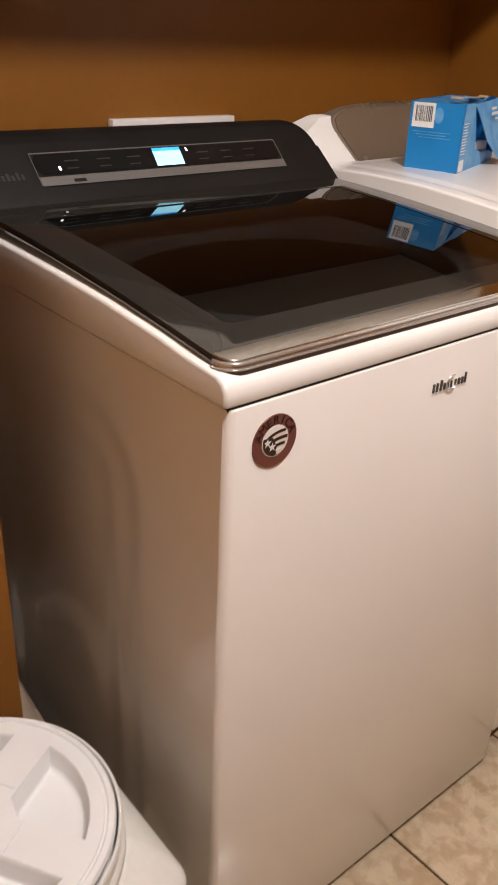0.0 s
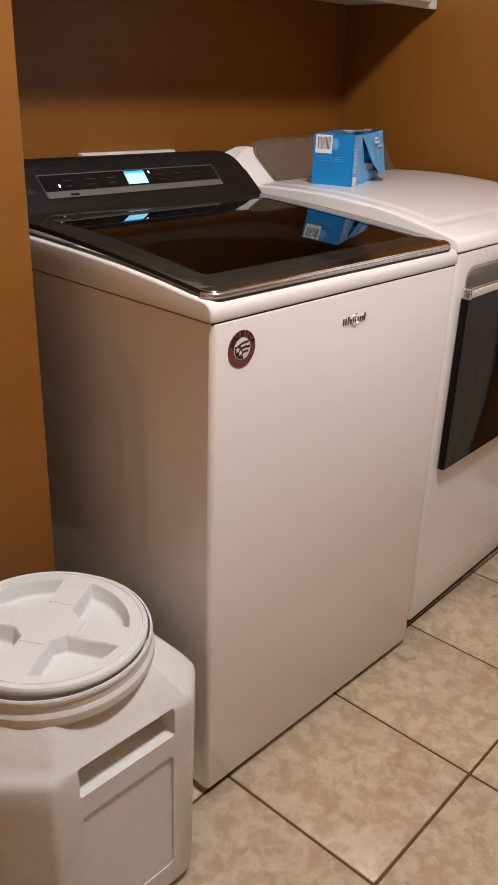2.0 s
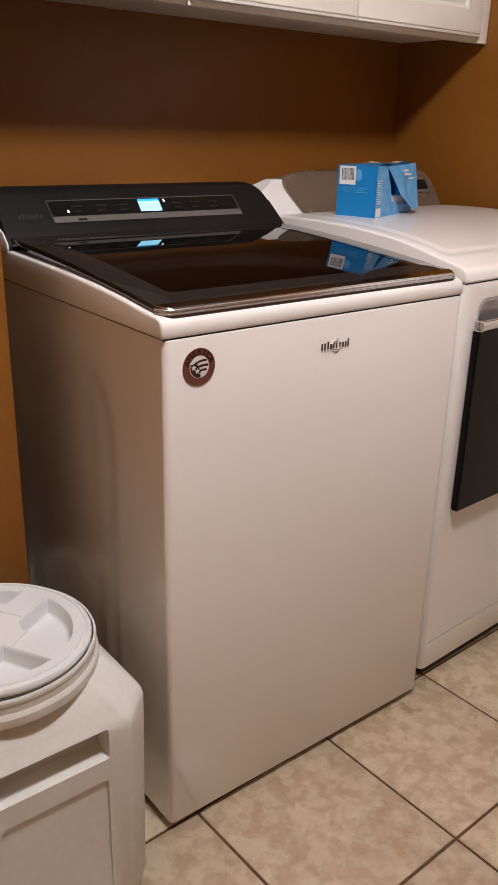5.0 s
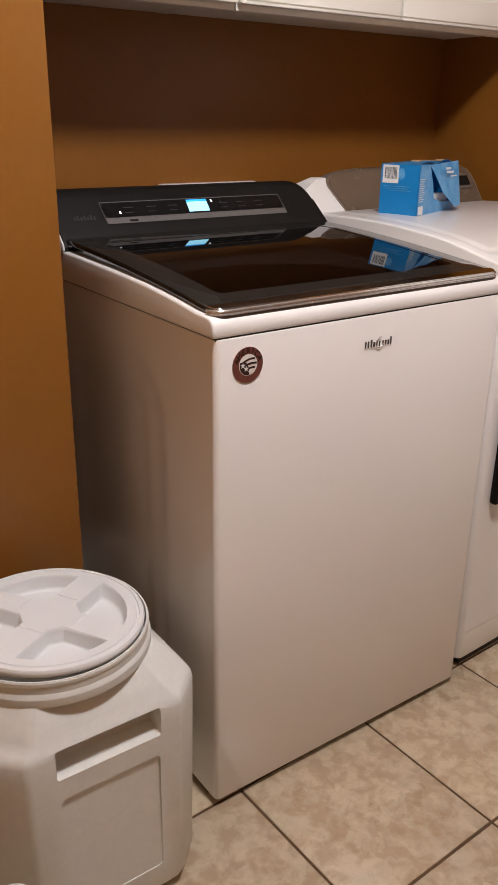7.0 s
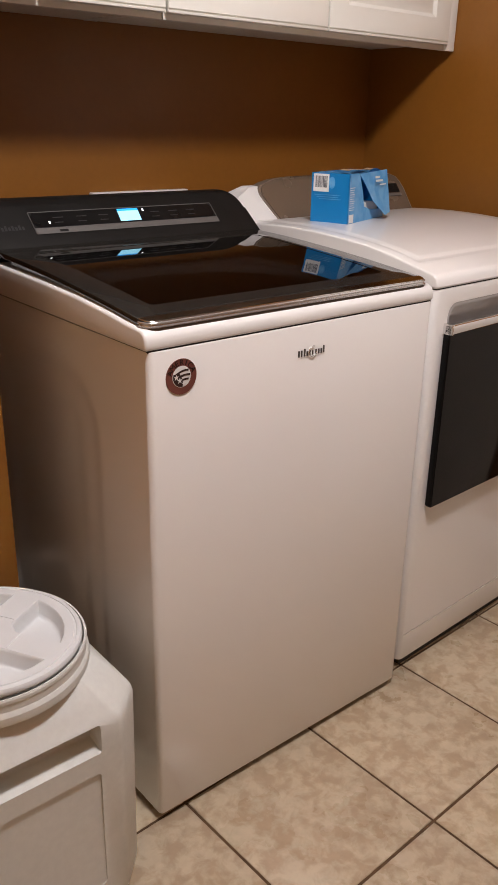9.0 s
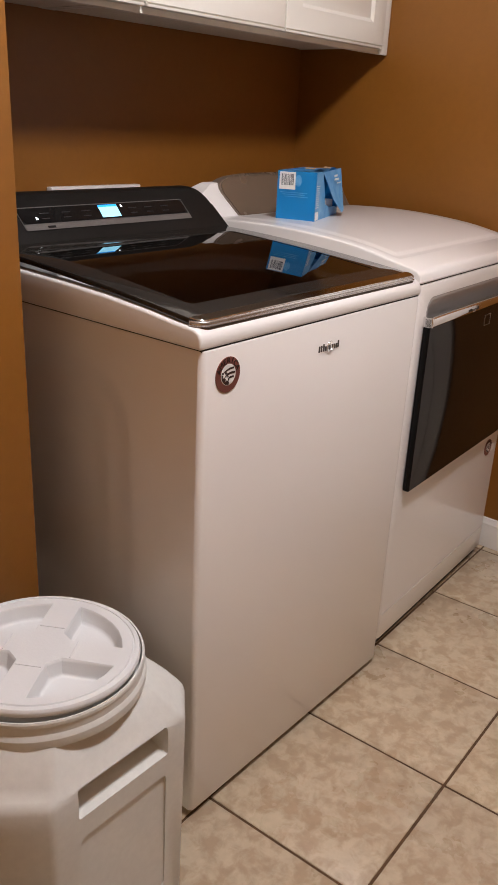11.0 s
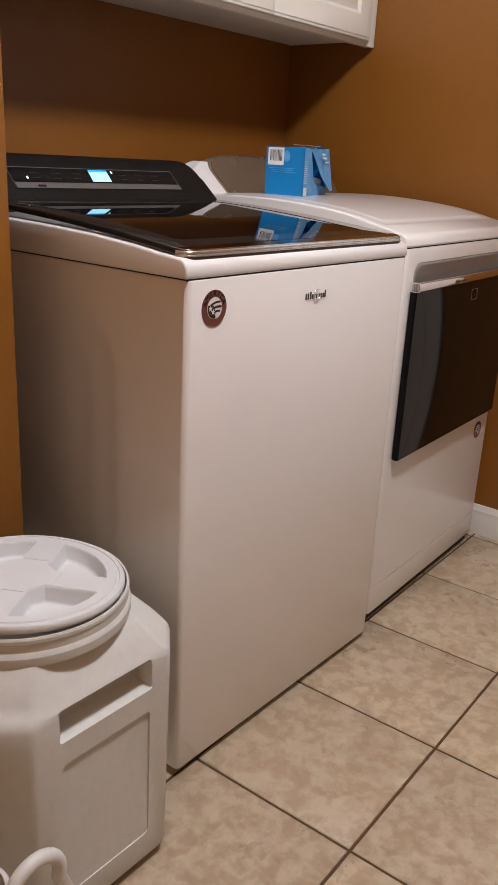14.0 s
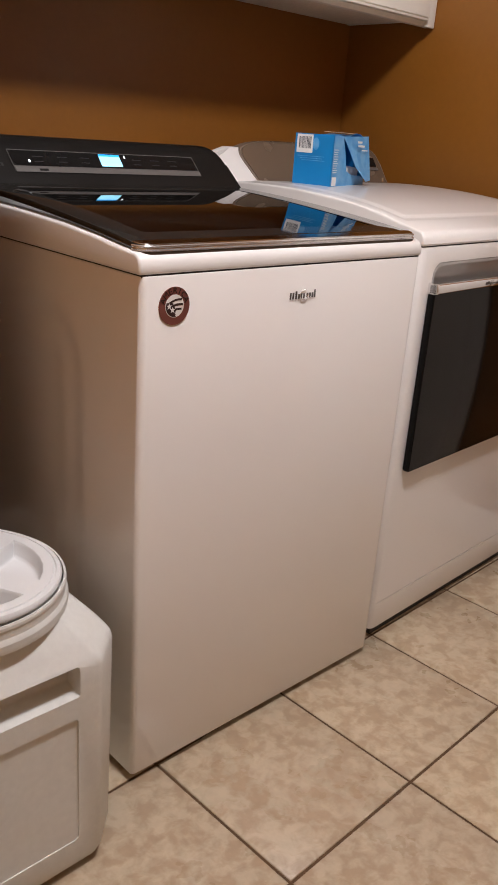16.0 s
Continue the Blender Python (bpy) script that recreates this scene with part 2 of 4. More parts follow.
def circle(cx, cy, z, r, n=48):
    return [(cx + r * math.cos(2 * math.pi * i / n), cy + r * math.sin(2 * math.pi * i / n), z) for i in range(n)]


def lathe(profile, cx=0.0, cy=0.0, n=48, cap=True):
    return loft([circle(cx, cy, z, r, n) for r, z in profile], cap)


def tube(path, r, n=10):
    """A round bar along a path."""
    rings = []
    for i, p in enumerate(path):
        p = Vector(p)
        d = (Vector(path[min(i + 1, len(path) - 1)]) - Vector(path[max(i - 1, 0)])).normalized()
        up = Vector((0.0, 1.0, 0.05)).normalized() if abs(d.y) < 0.9 else Vector((1, 0, 0))
        u = d.cross(up).normalized()
        v = d.cross(u).normalized()
        rings.append([tuple(p + r * (math.cos(2 * math.pi * k / n) * u + math.sin(2 * math.pi * k / n) * v)) for k in range(n)])
    return loft(rings)


def cut(bm, cutters):
    """bm with the cutter meshes taken away from it."""
    def temp(b, name):
        me = bpy.data.meshes.new(name)
        bmesh.ops.recalc_face_normals(b, faces=b.faces)
        b.to_mesh(me)
        b.free()
        return new(name, me)
    body = temp(bm, "cut_body")
    tools = [temp(c, "cut_tool") for c in cutters]
    for tool in tools:
        mod = body.modifiers.new("cut", "BOOLEAN")
        mod.operation, mod.object, mod.solver = "DIFFERENCE", tool, "EXACT"
    me = bpy.data.meshes.new_from_object(body.evaluated_get(bpy.context.evaluated_depsgraph_get()))
    out = bmesh.new()
    out.from_mesh(me)
    for o in (body, *tools):
        old = o.data
        bpy.data.objects.remove(o)
        bpy.data.meshes.remove(old)
    bpy.data.meshes.remove(me)
    bmesh.ops.remove_doubles(out, verts=out.verts, dist=0.00005)
    return out


def letters(text, size, depth):
    cu = bpy.data.curves.new("letters", "FONT")
    cu.body, cu.size, cu.extrude, cu.align_x, cu.align_y = text, size, depth, "CENTER", "CENTER"
    ob = new("letters", cu)
    me = bpy.data.meshes.new_from_object(ob.evaluated_get(bpy.context.evaluated_depsgraph_get()))
    bm = bmesh.new()
    bm.from_mesh(me)
    bpy.data.objects.remove(ob)
    bpy.data.curves.remove(cu)
    bpy.data.meshes.remove(me)
    return bm


# ---- the room ----
X_L, X_R, Y_F, Y_B, Z_C = -1.40, 1.49, -2.90, 0.955, 2.65
STUB_X, STUB_Y = -0.1175, 0.274
T = 0.11
slab("wall_north", box(STUB_X - T, X_R + T, Y_B, Y_B + T, 0, Z_C), OCHRE, "ochre painted wall behind the laundry machines", "wall")
slab("wall_east", box(X_R, X_R + T, Y_F, Y_B, 0, Z_C), OCHRE, "ochre painted side wall beside the dryer", "wall")
slab("wall_stub", prism([(X_L, STUB_Y), (STUB_X, STUB_Y), (STUB_X, Y_B), (STUB_X - T, Y_B), (STUB_X - T, STUB_Y + T), (X_L, STUB_Y + T)], "z", 0, Z_C, 0.004), OCHRE,
     "ochre painted wall corner at the alcove", "wall")
# out of view; its pale colour acts as a reflector for the washer's side
slab("wall_west", box(X_L - T, X_L, Y_F, STUB_Y + T, 0, Z_C), BOUNCE_TAN, "unseen wall, made paler than the ochre to bounce light onto the washer", "wall")
slab("wall_south", box(X_L - T, X_R + T, Y_F - T, Y_F, 0, Z_C), OCHRE, "ochre painted wall", "wall")
slab("ceiling", box(X_L - T, X_R + T, Y_F - T, Y_B + T, Z_C, Z_C + 0.1), CEILING, "plain unseen ceiling, greyed to weaken its bounced light", "ceiling")


def baseboard(p, q, inward):
    """A moulded skirting from p to q on the floor; inward points into the room."""
    prof = [(0, 0), (0.014, 0), (0.014, 0.066), (0.011, 0.075), (0.012, 0.080), (0.007, 0.090), (0.005, 0.097), (0, 0.099)]
    p, q, n = Vector((*p, 0)), Vector((*q, 0)), Vector((*inward, 0))
    return loft([[tuple(e + n * d + Vector((0, 0, h))) for d, h in prof] for e in (p, q)])


slab("baseboard_east", baseboard((X_R, -0.199), (X_R, Y_B - 0.014), (-1, 0)), TRIM, "white moulded baseboard along the ochre wall", "baseboard")
slab("baseboard_north", baseboard((STUB_X + 0.014, Y_B), (X_R, Y_B), (0, -1)), TRIM, "white moulded baseboard behind the machines", "baseboard")
slab("baseboard_stub", baseboard((X_L, STUB_Y), (STUB_X, STUB_Y), (0, -1)), TRIM, "white moulded baseboard on the wall corner", "baseboard")
slab("baseboard_alcove", baseboard((STUB_X, STUB_Y - 0.014), (STUB_X, Y_B), (1, 0)), TRIM, "white moulded baseboard in the alcove", "baseboard")


# ---- door in the side wall ----
def side_door():
    d = thing("door_1", "white panelled door in a white casing", "door", kind="structure")
    y0, y1 = -1.08, -0.26
    frame = bmesh.new()
    for b in ((y1, y1 + 0.06, 0, 2.09), (y0 - 0.06, y0, 0, 2.09), (y0, y1, 2.03, 2.09)):
        box(X_R - 0.018, X_R - 0.001, b[0], b[1], b[2], b[3], 0.003, 2, frame)
    part("casing", frame, TRIM, d, "white moulded casing")
    leaf = box(X_R - 0.012, X_R - 0.002, y0 + 0.003, y1 - 0.003, 0.01, 2.027)
    sunk = [box(X_R - 0.02, X_R - 0.008, ya, yb, za, zb) for ya, yb in ((y0 + 0.12, -0.71), (-0.63, y1 - 0.12)) for za, zb in ((0.2, 0.85), (1.0, 1.55), (1.65, 1.92))]
    part("leaf", cut(leaf, sunk), TRIM, d)
    part("door_knob", lathe([(0.012, 0.0), (0.012, 0.03), (0.028, 0.04), (0.03, 0.055), (0.018, 0.066)], 0, 0, 20), SILVER, d).matrix_local = pose(X_R - 0.012, y0 + 0.07, 0.95, 0, -90, 0)
    return d


side_door()


# ---- upper cabinets ----
CAB_Y, CAB_Z0, CAB_Z1, DOOR_T = 0.638, 1.478, 2.24, 0.020


def cabinet_door(parent, x0, x1, label=""):
    z0, z1, y1 = CAB_Z0 + 0.012, CAB_Z1 - 0.01, CAB_Y - 0.001
    y0 = y1 - DOOR_T
    slabdoor = prism(rounded(x0, x1, z0, z1, 0.0), "y", y0, y1, 0.003, 2)
    # routed edge line and the moulded frame round the raised field
    e = 0.006
    groove = [box(x0 - 0.01, x1 + 0.01, y0 - 0.01, y0 + 0.0035, z0 + e, z0 + e + 0.0035),
              box(x0 - 0.01, x1 + 0.01, y0 - 0.01, y0 + 0.0035, z1 - e - 0.0035, z1 - e)]
    w = 0.062
    field = [(x0 + w, z0 + w), (x1 - w, z0 + w), (x1 - w, z1 - w), (x0 + w, z1 - w)]
    ring = loft([[(x, y0 - 0.002, z) for x, z in field],
                 [(x + (0.012 if i in (0, 3) else -0.012), y0 + 0.007, z + (0.012 if i < 2 else -0.012)) for i, (x, z) in enumerate(field)],
                 [(x + (0.014 if i in (0, 3) else -0.014), y0 + 0.007, z + (0.014 if i < 2 else -0.014)) for i, (x, z) in enumerate(field)],
                 [(x + (0.034 if i in (0, 3) else -0.034), y0 - 0.002, z + (0.034 if i < 2 else -0.034)) for i, (x, z) in enumerate(field)]], cap=False)
    # close the cutter ring on its open side
    n = len(ring.verts) // 4
    ring.verts.ensure_lookup_table()
    for i in range(n):
        j = (i + 1) % n
        ring.faces.new((ring.verts[i], ring.verts[j], ring.verts[3 * n + j], ring.verts[3 * n + i]))
    return part("door", cut(slabdoor, groove + [ring]), CABINET, parent, label)


def upper_cabinet(x0, x1, doors, filler=None):
    c = thing("wall_cabinet", "white raised-panel wall cabinet hung above the laundry machines", "cabinet", group="wall cabinets over the machines")
    t = 0.016
    body = bmesh.new()
    zb = CAB_Z0 + 0.018
    for b in ((x0, x0 + t, CAB_Y + 0.02, Y_B - 0.001, zb, CAB_Z1), (x1 - t, x1, CAB_Y + 0.02, Y_B - 0.001, zb, CAB_Z1),
              (x0 + t, x1 - t, CAB_Y + 0.02, Y_B - 0.001, CAB_Z1 - t, CAB_Z1), (x0 + t, x1 - t, Y_B - 0.010, Y_B - 0.002, zb + t, CAB_Z1 - t)):
        box(*b, bm=body)
    part("carcass", body, CABINET, c)
    rails = bmesh.new()
    for b in ((x0, x1, CAB_Y, CAB_Y + 0.0195, CAB_Z0, CAB_Z0 + 0.045), (x0, x1, CAB_Y, CAB_Y + 0.0195, CAB_Z1 - 0.045, CAB_Z1),
              (x0, x0 + 0.04, CAB_Y, CAB_Y + 0.0195, CAB_Z0 + 0.045, CAB_Z1 - 0.045), (x1 - 0.04, x1, CAB_Y, CAB_Y + 0.0195, CAB_Z0 + 0.045, CAB_Z1 - 0.045)):
        box(*b, bm=rails)
    part("face_frame", rails, CABINET, c)
    part("bottom_panel", box(x0 + t, x1 - t, CAB_Y + 0.02, Y_B - 0.002, zb + 0.001, zb + t - 0.001), UNDERSIDE, c, "off-white unpainted bottom panel")
    for a, b in doors:
        cabinet_door(c, a, b)
    if filler:
        part("filler_strip", box(filler[0], filler[1], CAB_Y - 0.012, CAB_Y - 0.001, CAB_Z0 - 0.002, CAB_Z1, 0.0015), CABINET, c)
    return c


upper_cabinet(STUB_X + 0.002, 0.473, [(STUB_X + 0.005, 0.1765), (0.180, 0.4715)])
upper_cabinet(0.477, X_R - 0.002, [(0.4785, 0.9625), (0.9665, 1.447)], filler=(1.450, X_R - 0.003))


# ---- emblem shapes ----
def emblem(parent, cx, y, cz, w, h, mat):
    """The maker's mark as plain upright bars with one swung ring."""
    bm = bmesh.new()
    for k, (u, bw, bh) in enumerate(((-0.46, 0.045, 0.8), (-0.36, 0.045, 0.8), (-0.25, 0.05, 0.95), (-0.15, 0.05, 0.6), (-0.05, 0.035, 0.65), (0.05, 0.04, 0.6),
                                     (0.18, 0.05, 0.62), (0.28, 0.05, 0.62), (0.38, 0.05, 0.62), (0.47, 0.04, 0.95))):
        box(cx + u * w - bw * w / 2, cx + u * w + bw * w / 2, y - 0.0018, y + 0.001, cz - 0.3 * h, cz - 0.3 * h + bh * h * 0.66, 0.0004, 1, bm)
    part("emblem", bm, mat, parent, "small dark metal emblem shapes")
    ring = [(cx + 0.04 * w + 0.15 * w * math.cos(a) * math.cos(0.7) - 0.42 * h * math.sin(a) * math.sin(0.7), y - 0.002,
             cz + 0.02 * h + 0.15 * w * math.cos(a) * math.sin(0.7) + 0.42 * h * math.sin(a) * math.cos(0.7)) for a in [radians(25 + 12 * i) for i in range(25)]]
    part("emblem_swoosh", tube(ring, 0.0008, 6), CHROME, parent)


def star(cx, cz, r, y0, y1):
    pts = []
    for i in range(10):
        a, q = radians(90 + 36 * i), (r if i % 2 == 0 else r * 0.42)
        pts.append((cx + q * math.cos(a), cz + q * math.sin(a)))
    return prism(pts, "y", y0, y1)


def badge(parent, cx, y, cz, r):
    disc = prism([(cx + r * math.cos(a), cz + r * math.sin(a)) for a in [2 * math.pi * i / 40 for i in range(40)]], "y", y - 0.0012, y + 0.0005)
    b = part("badge", disc, BADGE_GREY, parent, "round bronze foil badge with stars and stripes")
    k = r * 0.60
    part("badge_field", prism([(cx + k * math.cos(a), cz + k * math.sin(a)) for a in [2 * math.pi * i / 36 for i in range(36)]], "y", y - 0.0017, y - 0.0008), BADGE_WHITE, b, "white round field")
    bands = bmesh.new()
    for mid, half in ((0.22, 0.055), (-0.04, 0.060), (-0.28, 0.055)):
        hi, lo = [], []
        for i in range(11):
            u = -0.50 + 1.05 * i / 10
            zc = mid + 0.10 * math.sin((u + 0.5) * 3.0) + 0.22 * u - 0.02
            if u * u + zc * zc > 0.33 or (u < -0.12 and zc < 0.0):
                continue
            hi.append((cx + u * r, cz + (zc + half) * r))
            lo.append((cx + u * r, cz + (zc - half) * r))
        if len(hi) > 2:
            merge(bands, prism(hi + lo[::-1], "y", y - 0.0021, y - 0.0014))
    part("badge_stripes", bands, BADGE_DARK, b, "dark waving stripes")
    corner = [(cx + 0.57 * r * math.cos(radians(a)), cz + 0.57 * r * math.sin(radians(a))) for a in range(160, 281, 15)] + [(cx + 0.05 * r, cz - 0.18 * r), (cx - 0.12 * r, cz + 0.16 * r)]
    part("badge_corner", prism(corner, "y", y - 0.0020, y - 0.0014), BADGE_DARK, b, "dark starred corner")
    stars = bmesh.new()
    for u, v in ((-0.36, 0.0), (-0.14, -0.20), (0.14, -0.40)):
        merge(stars, star(cx + u * r, cz + v * r, 0.17 * r, y - 0.0024, y - 0.0014))
    part("badge_stars", stars, BADGE_WHITE, b, "white stars")
    word = bmesh.new()
    for i, ch in enumerate("AMERICA"):
        a = radians(158 - 136 * i / 6)
        m = Matrix.Translation((cx + 0.8 * r * math.cos(a), y - 0.0014, cz + 0.8 * r * math.sin(a))) @ Matrix.Rotation(-(a - math.pi / 2), 4, "Y") @ Matrix.Rotation(math.pi / 2, 4, "X")
        merge(word, letters(ch, 0.46 * r, 0.0006), m)
    part("badge_lettering", word, BADGE_DARK, b)
    return b


# ---- the washer ----
def washer():
    w = thing("washing_machine", "white top-loading washing machine with a dark glass lid", "washing machine")
    W, D = 0.692, 0.668
    body = prism(rounded(0.008, W, 0, D, (0.010, 0.013, 0.006, 0.006), 6), "z", 0.018, 0.9432, 0.0020, 2)
    # the left side carries a softly pressed field: swap its flat face for a shaped grid
    flat = max((f for f in body.faces if f.normal.x < -0.99), key=lambda f: f.calc_area())
    ya, yb = min(v.co.y for v in flat.verts), max(v.co.y for v in flat.verts)
    za, zb = min(v.co.z for v in flat.verts), max(v.co.z for v in flat.verts)
    bmesh.ops.delete(body, geom=[flat], context="FACES_ONLY")

    def pressed(y, z):
        """How deep the side is pressed in at a place: 0 outside the field, full inside it."""
        cy, cz, hy, hz, r = 0.405, 0.455, 0.245, 0.415, 0.125
        qx, qz = abs(y - cy) - hy + r, abs(z - cz) - hz + r
        d = math.hypot(max(qx, 0), max(qz, 0)) + min(max(qx, qz), 0) - r
        def step(e, w):
            u = min(1, max(0, -(d - e) / w))
            return u * u * (3 - 2 * u)
        return 0.0065 * step(0.004, 0.050) + 0.0055 * step(-0.066, 0.055)
    ny, nz = 64, 84
    ys = [ya + (yb - ya) * i / ny for i in range(ny + 1)]
    zs = [za + (zb - za) * i / nz for i in range(nz + 1)]
    net = [[body.verts.new((0.008 + pressed(y, z), y, z)) for z in zs] for y in ys]
    for i in range(ny):
        for k in range(nz):
            body.faces.new((net[i][k], net[i][k + 1], net[i + 1][k + 1], net[i + 1][k]))
    part("cabinet_body", body, ENAMEL, w, "white enamelled steel cabinet", 30)
    part("seam", box(0.0095, W - 0.004, 0.004, D - 0.004, 0.9410, 0.9470), DARK_GAP, w)
    # moulded top with a dropped front edge
    prof = [(0.001, 0.9455), (0.0, 0.950), (0.001, 0.963), (0.006, 0.972), (0.016, 0.977), (0.06, 0.980), (0.12, 0.987), (0.22, 0.995), (0.34, 1.000), (0.50, 1.004),
            (D - 0.02, 1.006), (D, 1.0), (D, 0.9455)]
    top = prism(prof, "x", 0.003, W, 0.009, 3)
    well = prism([(0.355 + 0.262 * math.cos(a), 0.300 + 0.222 * math.sin(a)) for a in [2 * math.pi * i / 40 for i in range(40)]], "z", 0.90, 1.1)
    tray = prism(rounded(0.028, W - 0.028, 0.034, 0.545, 0.03), "z", 0.966, 1.1)
    part("top_cover", cut(top, [tray, well]), WHITE_PLASTIC, w, "white moulded top with a round opening")
    def oval(profile):
        return loft([[(0.355 + (x - 0.355) * 1.16, y, z) for x, y, z in circle(0.355, 0.300, z, r, 56)] for r, z in profile], cap=False)
    part("tub_ring", oval(((0.221, 0.957), (0.221, 0.944), (0.205, 0.936), (0.199, 0.930), (0.198, 0.920))), WHITE_PLASTIC, w)
    drum = oval(((0.192, 0.905), (0.188, 0.898), (0.190, 0.88), (0.200, 0.87), (0.205, 0.55), (0.19, 0.50), (0.05, 0.49), (0.002, 0.492)))
    part("drum", drum, STEEL, w, "stainless steel drum")
    part("balance_ring", oval(((0.198, 0.915), (0.190, 0.918), (0.176, 0.912), (0.172, 0.900), (0.176, 0.886), (0.190, 0.882))), RECESS_GREY, w, "grey balance ring at the drum's mouth")
    # lid: frame, glass, bright front edge; rises a little towards the back
    m = Matrix.Translation((0, 0.010, 0.9875))

    def bowed(bm):
        """Cut across in strips and bent: the lid climbs from its front edge and levels out towards the back."""
        for k in range(1, 16):
            bmesh.ops.bisect_plane(bm, geom=bm.verts[:] + bm.edges[:] + bm.faces[:], plane_co=(0, 0.552 * k / 16, 0), plane_no=(0, 1, 0))
        for v in bm.verts:
            u = min(1.0, max(0.0, v.co.y / 0.552))
            v.co.z += 0.0405 * (1 - (1 - u) ** 1.65)
        return bm
    L = 0.552
    x0, x1 = 0.012, W - 0.010
    frame_bm = prism(rounded(x0, x1, 0, L, (0.022, 0.022, 0.006, 0.006)), "z", -0.011, 0.0, 0.0025, 2)
    window = prism(rounded(x0 + 0.055, x1 - 0.055, 0.072, L - 0.075, 0.012), "z", -0.05, 0.05)
    lid = part("lid", bowed(cut(frame_bm, [window])), LID_BORDER, w, "dark glass lid with a smoked window")
    lid.matrix_local = m
    pane = part("lid_window", bowed(prism(rounded(x0 + 0.054, x1 - 0.054, 0.071, L - 0.074, 0.012), "z", -0.006, -0.0008)), LID_GLASS, lid, "smoked glass window")
    pane.visible_shadow = False
    path = [(x1 - 0.001, 0.02 - 0.001, -0.009)] + [(x1 - 0.022 + 0.0225 * math.cos(a), 0.022 + 0.0225 * math.sin(a), -0.009) for a in [radians(-10 - 16 * i) for i in range(6)]]
    path += [(x0 + 0.022 + 0.0225 * math.cos(a), 0.022 + 0.0225 * math.sin(a), -0.009) for a in [radians(-90 - 16 * i) for i in range(6)]] + [(x0 - 0.0005, 0.022, -0.009)]

    def edge(profile):
        """A strip run round the lid's front edge."""
        rings = []
        last = len(profile) - 1
        for i, p in enumerate(path):
            d = (Vector(path[min(i + 1, len(path) - 1)]) - Vector(path[max(i - 1, 0)])).normalized()
            out, c = Vector((-d.y, d.x, 0)), Vector(p)
            rings.append([tuple(c + out * (-0.003 if k in (0, last) else o) + Vector((0, 0, q))) for k, (o, q) in enumerate(profile)])
        return loft(rings)
    part("lid_edge_trim", edge([(0, -0.0006), (0.0020, -0.0006), (0.0031, 0.0002), (0.0030, 0.0012), (0.0012, 0.0022), (0.0008, 0.0045), (0.0020, 0.0058), (0.0021, 0.0070), (0.0010, 0.0084), (0, 0.0086)]),
         EDGE_CHROME, lid, "grooved chrome edge strip")
    part("lid_seal", edge([(0, -0.0095), (0.0012, -0.0092), (0.0012, -0.0009), (0, -0.0009)]), LID_BAND, lid, "dark brown band under the lid's edge")
    strip = bowed(prism(rounded(x0 + 0.001, x1 - 0.001, 0.0008, 0.025, (0.021, 0.021, 0.001, 0.001)), "z", -0.002, 0.0009, 0.0006, 1))
    part("lid_front_strip", strip, DARK_CHROME, lid, "polished metal strip along the lid's front")
    hinge = box(x0 + 0.001, x0 + 0.010, L - 0.012, L + 0.012, -0.016, -0.001, 0.002)
    part("hinge", bowed(hinge), CHROME, lid)

    # console
    cprof = [(0.552, 1.004), (0.5505, 1.013), (0.556, 1.021), (0.575, 1.0395), (0.600, 1.0635), (0.625, 1.0875), (0.640, 1.1010), (0.650, 1.1080), (0.662, 1.1130), (0.680, 1.1145), (0.698, 1.110),
             (0.705, 1.100), (0.706, 1.004)]
    con = prism(cprof, "x", 0.0, 1.0, 0.0)
    for v in con.verts:
        f = (v.co.z - 1.004) / 0.11
        v.co.x = 0.004 + 0.014 * f if v.co.x < 0.5 else 0.706 - 0.016 * f
    # rounded upper corners, cut from the front
    corners = []
    for xe, s in ((0.0165, 1), (0.6915, -1)):
        r = 0.040
        pts = [(xe - s * 0.03, 1.138), (xe - s * 0.03, 1.1145 - r), (xe, 1.1145 - r)]
        pts += [(xe + s * (r - r * math.cos(a)), 1.1145 - r + r * math.sin(a)) for a in [radians(9 * i) for i in range(1, 11)]]
        pts += [(xe + s * r, 1.138)]
        corners.append(prism(pts, "y", 0.4, 0.8))
    console = part("console", cut(con, corners), CHARCOAL, w, "charcoal control console", 30)
    shell = [(0.600, 1.000), (0.556, 1.000), (0.547, 1.008), (0.548, 1.018), (0.566, 1.036), (0.70, 1.098), (0.706, 1.0)]
    part("console_shell", prism(shell, "x", 0.0, 0.0035, 0.001), WHITE_PLASTIC, console, "white back shell of the console")

    def face(z, proud=0.0):
        """The console face's depth at a height."""
        for (ya, za), (yb, zb) in zip(cprof[1:], cprof[2:]):
            if za <= z <= zb:
                return ya + (yb - ya) * (z - za) / (zb - za) - proud
        return cprof[1][0] - proud

    def on_face(x0, x1, z0, z1, proud, mat, name, parent, label="", slant=0.0, r=0.0):
        steps = 6
        bm = bmesh.new()
        rows = []
        for k in range(steps + 1):
            z = z0 + (z1 - z0) * k / steps
            rr = r * (1 - min(1, min(k, steps - k) / 1.5)) if r else 0
            rows.append([bm.verts.new((x0 + rr + slant * (z - z0), face(z, proud), z)), bm.verts.new((x1 - rr + slant * (z - z0), face(z, proud), z))])
        for a, b in zip(rows, rows[1:]):
            bm.faces.new((a[0], a[1], b[1], b[0]))
        ext = bmesh.ops.extrude_face_region(bm, geom=bm.faces[:])
        for v in [g for g in ext["geom"] if isinstance(g, bmesh.types.BMVert)]:
            v.co.y += proud + 0.003
        return part(name, bm, mat, parent, label)

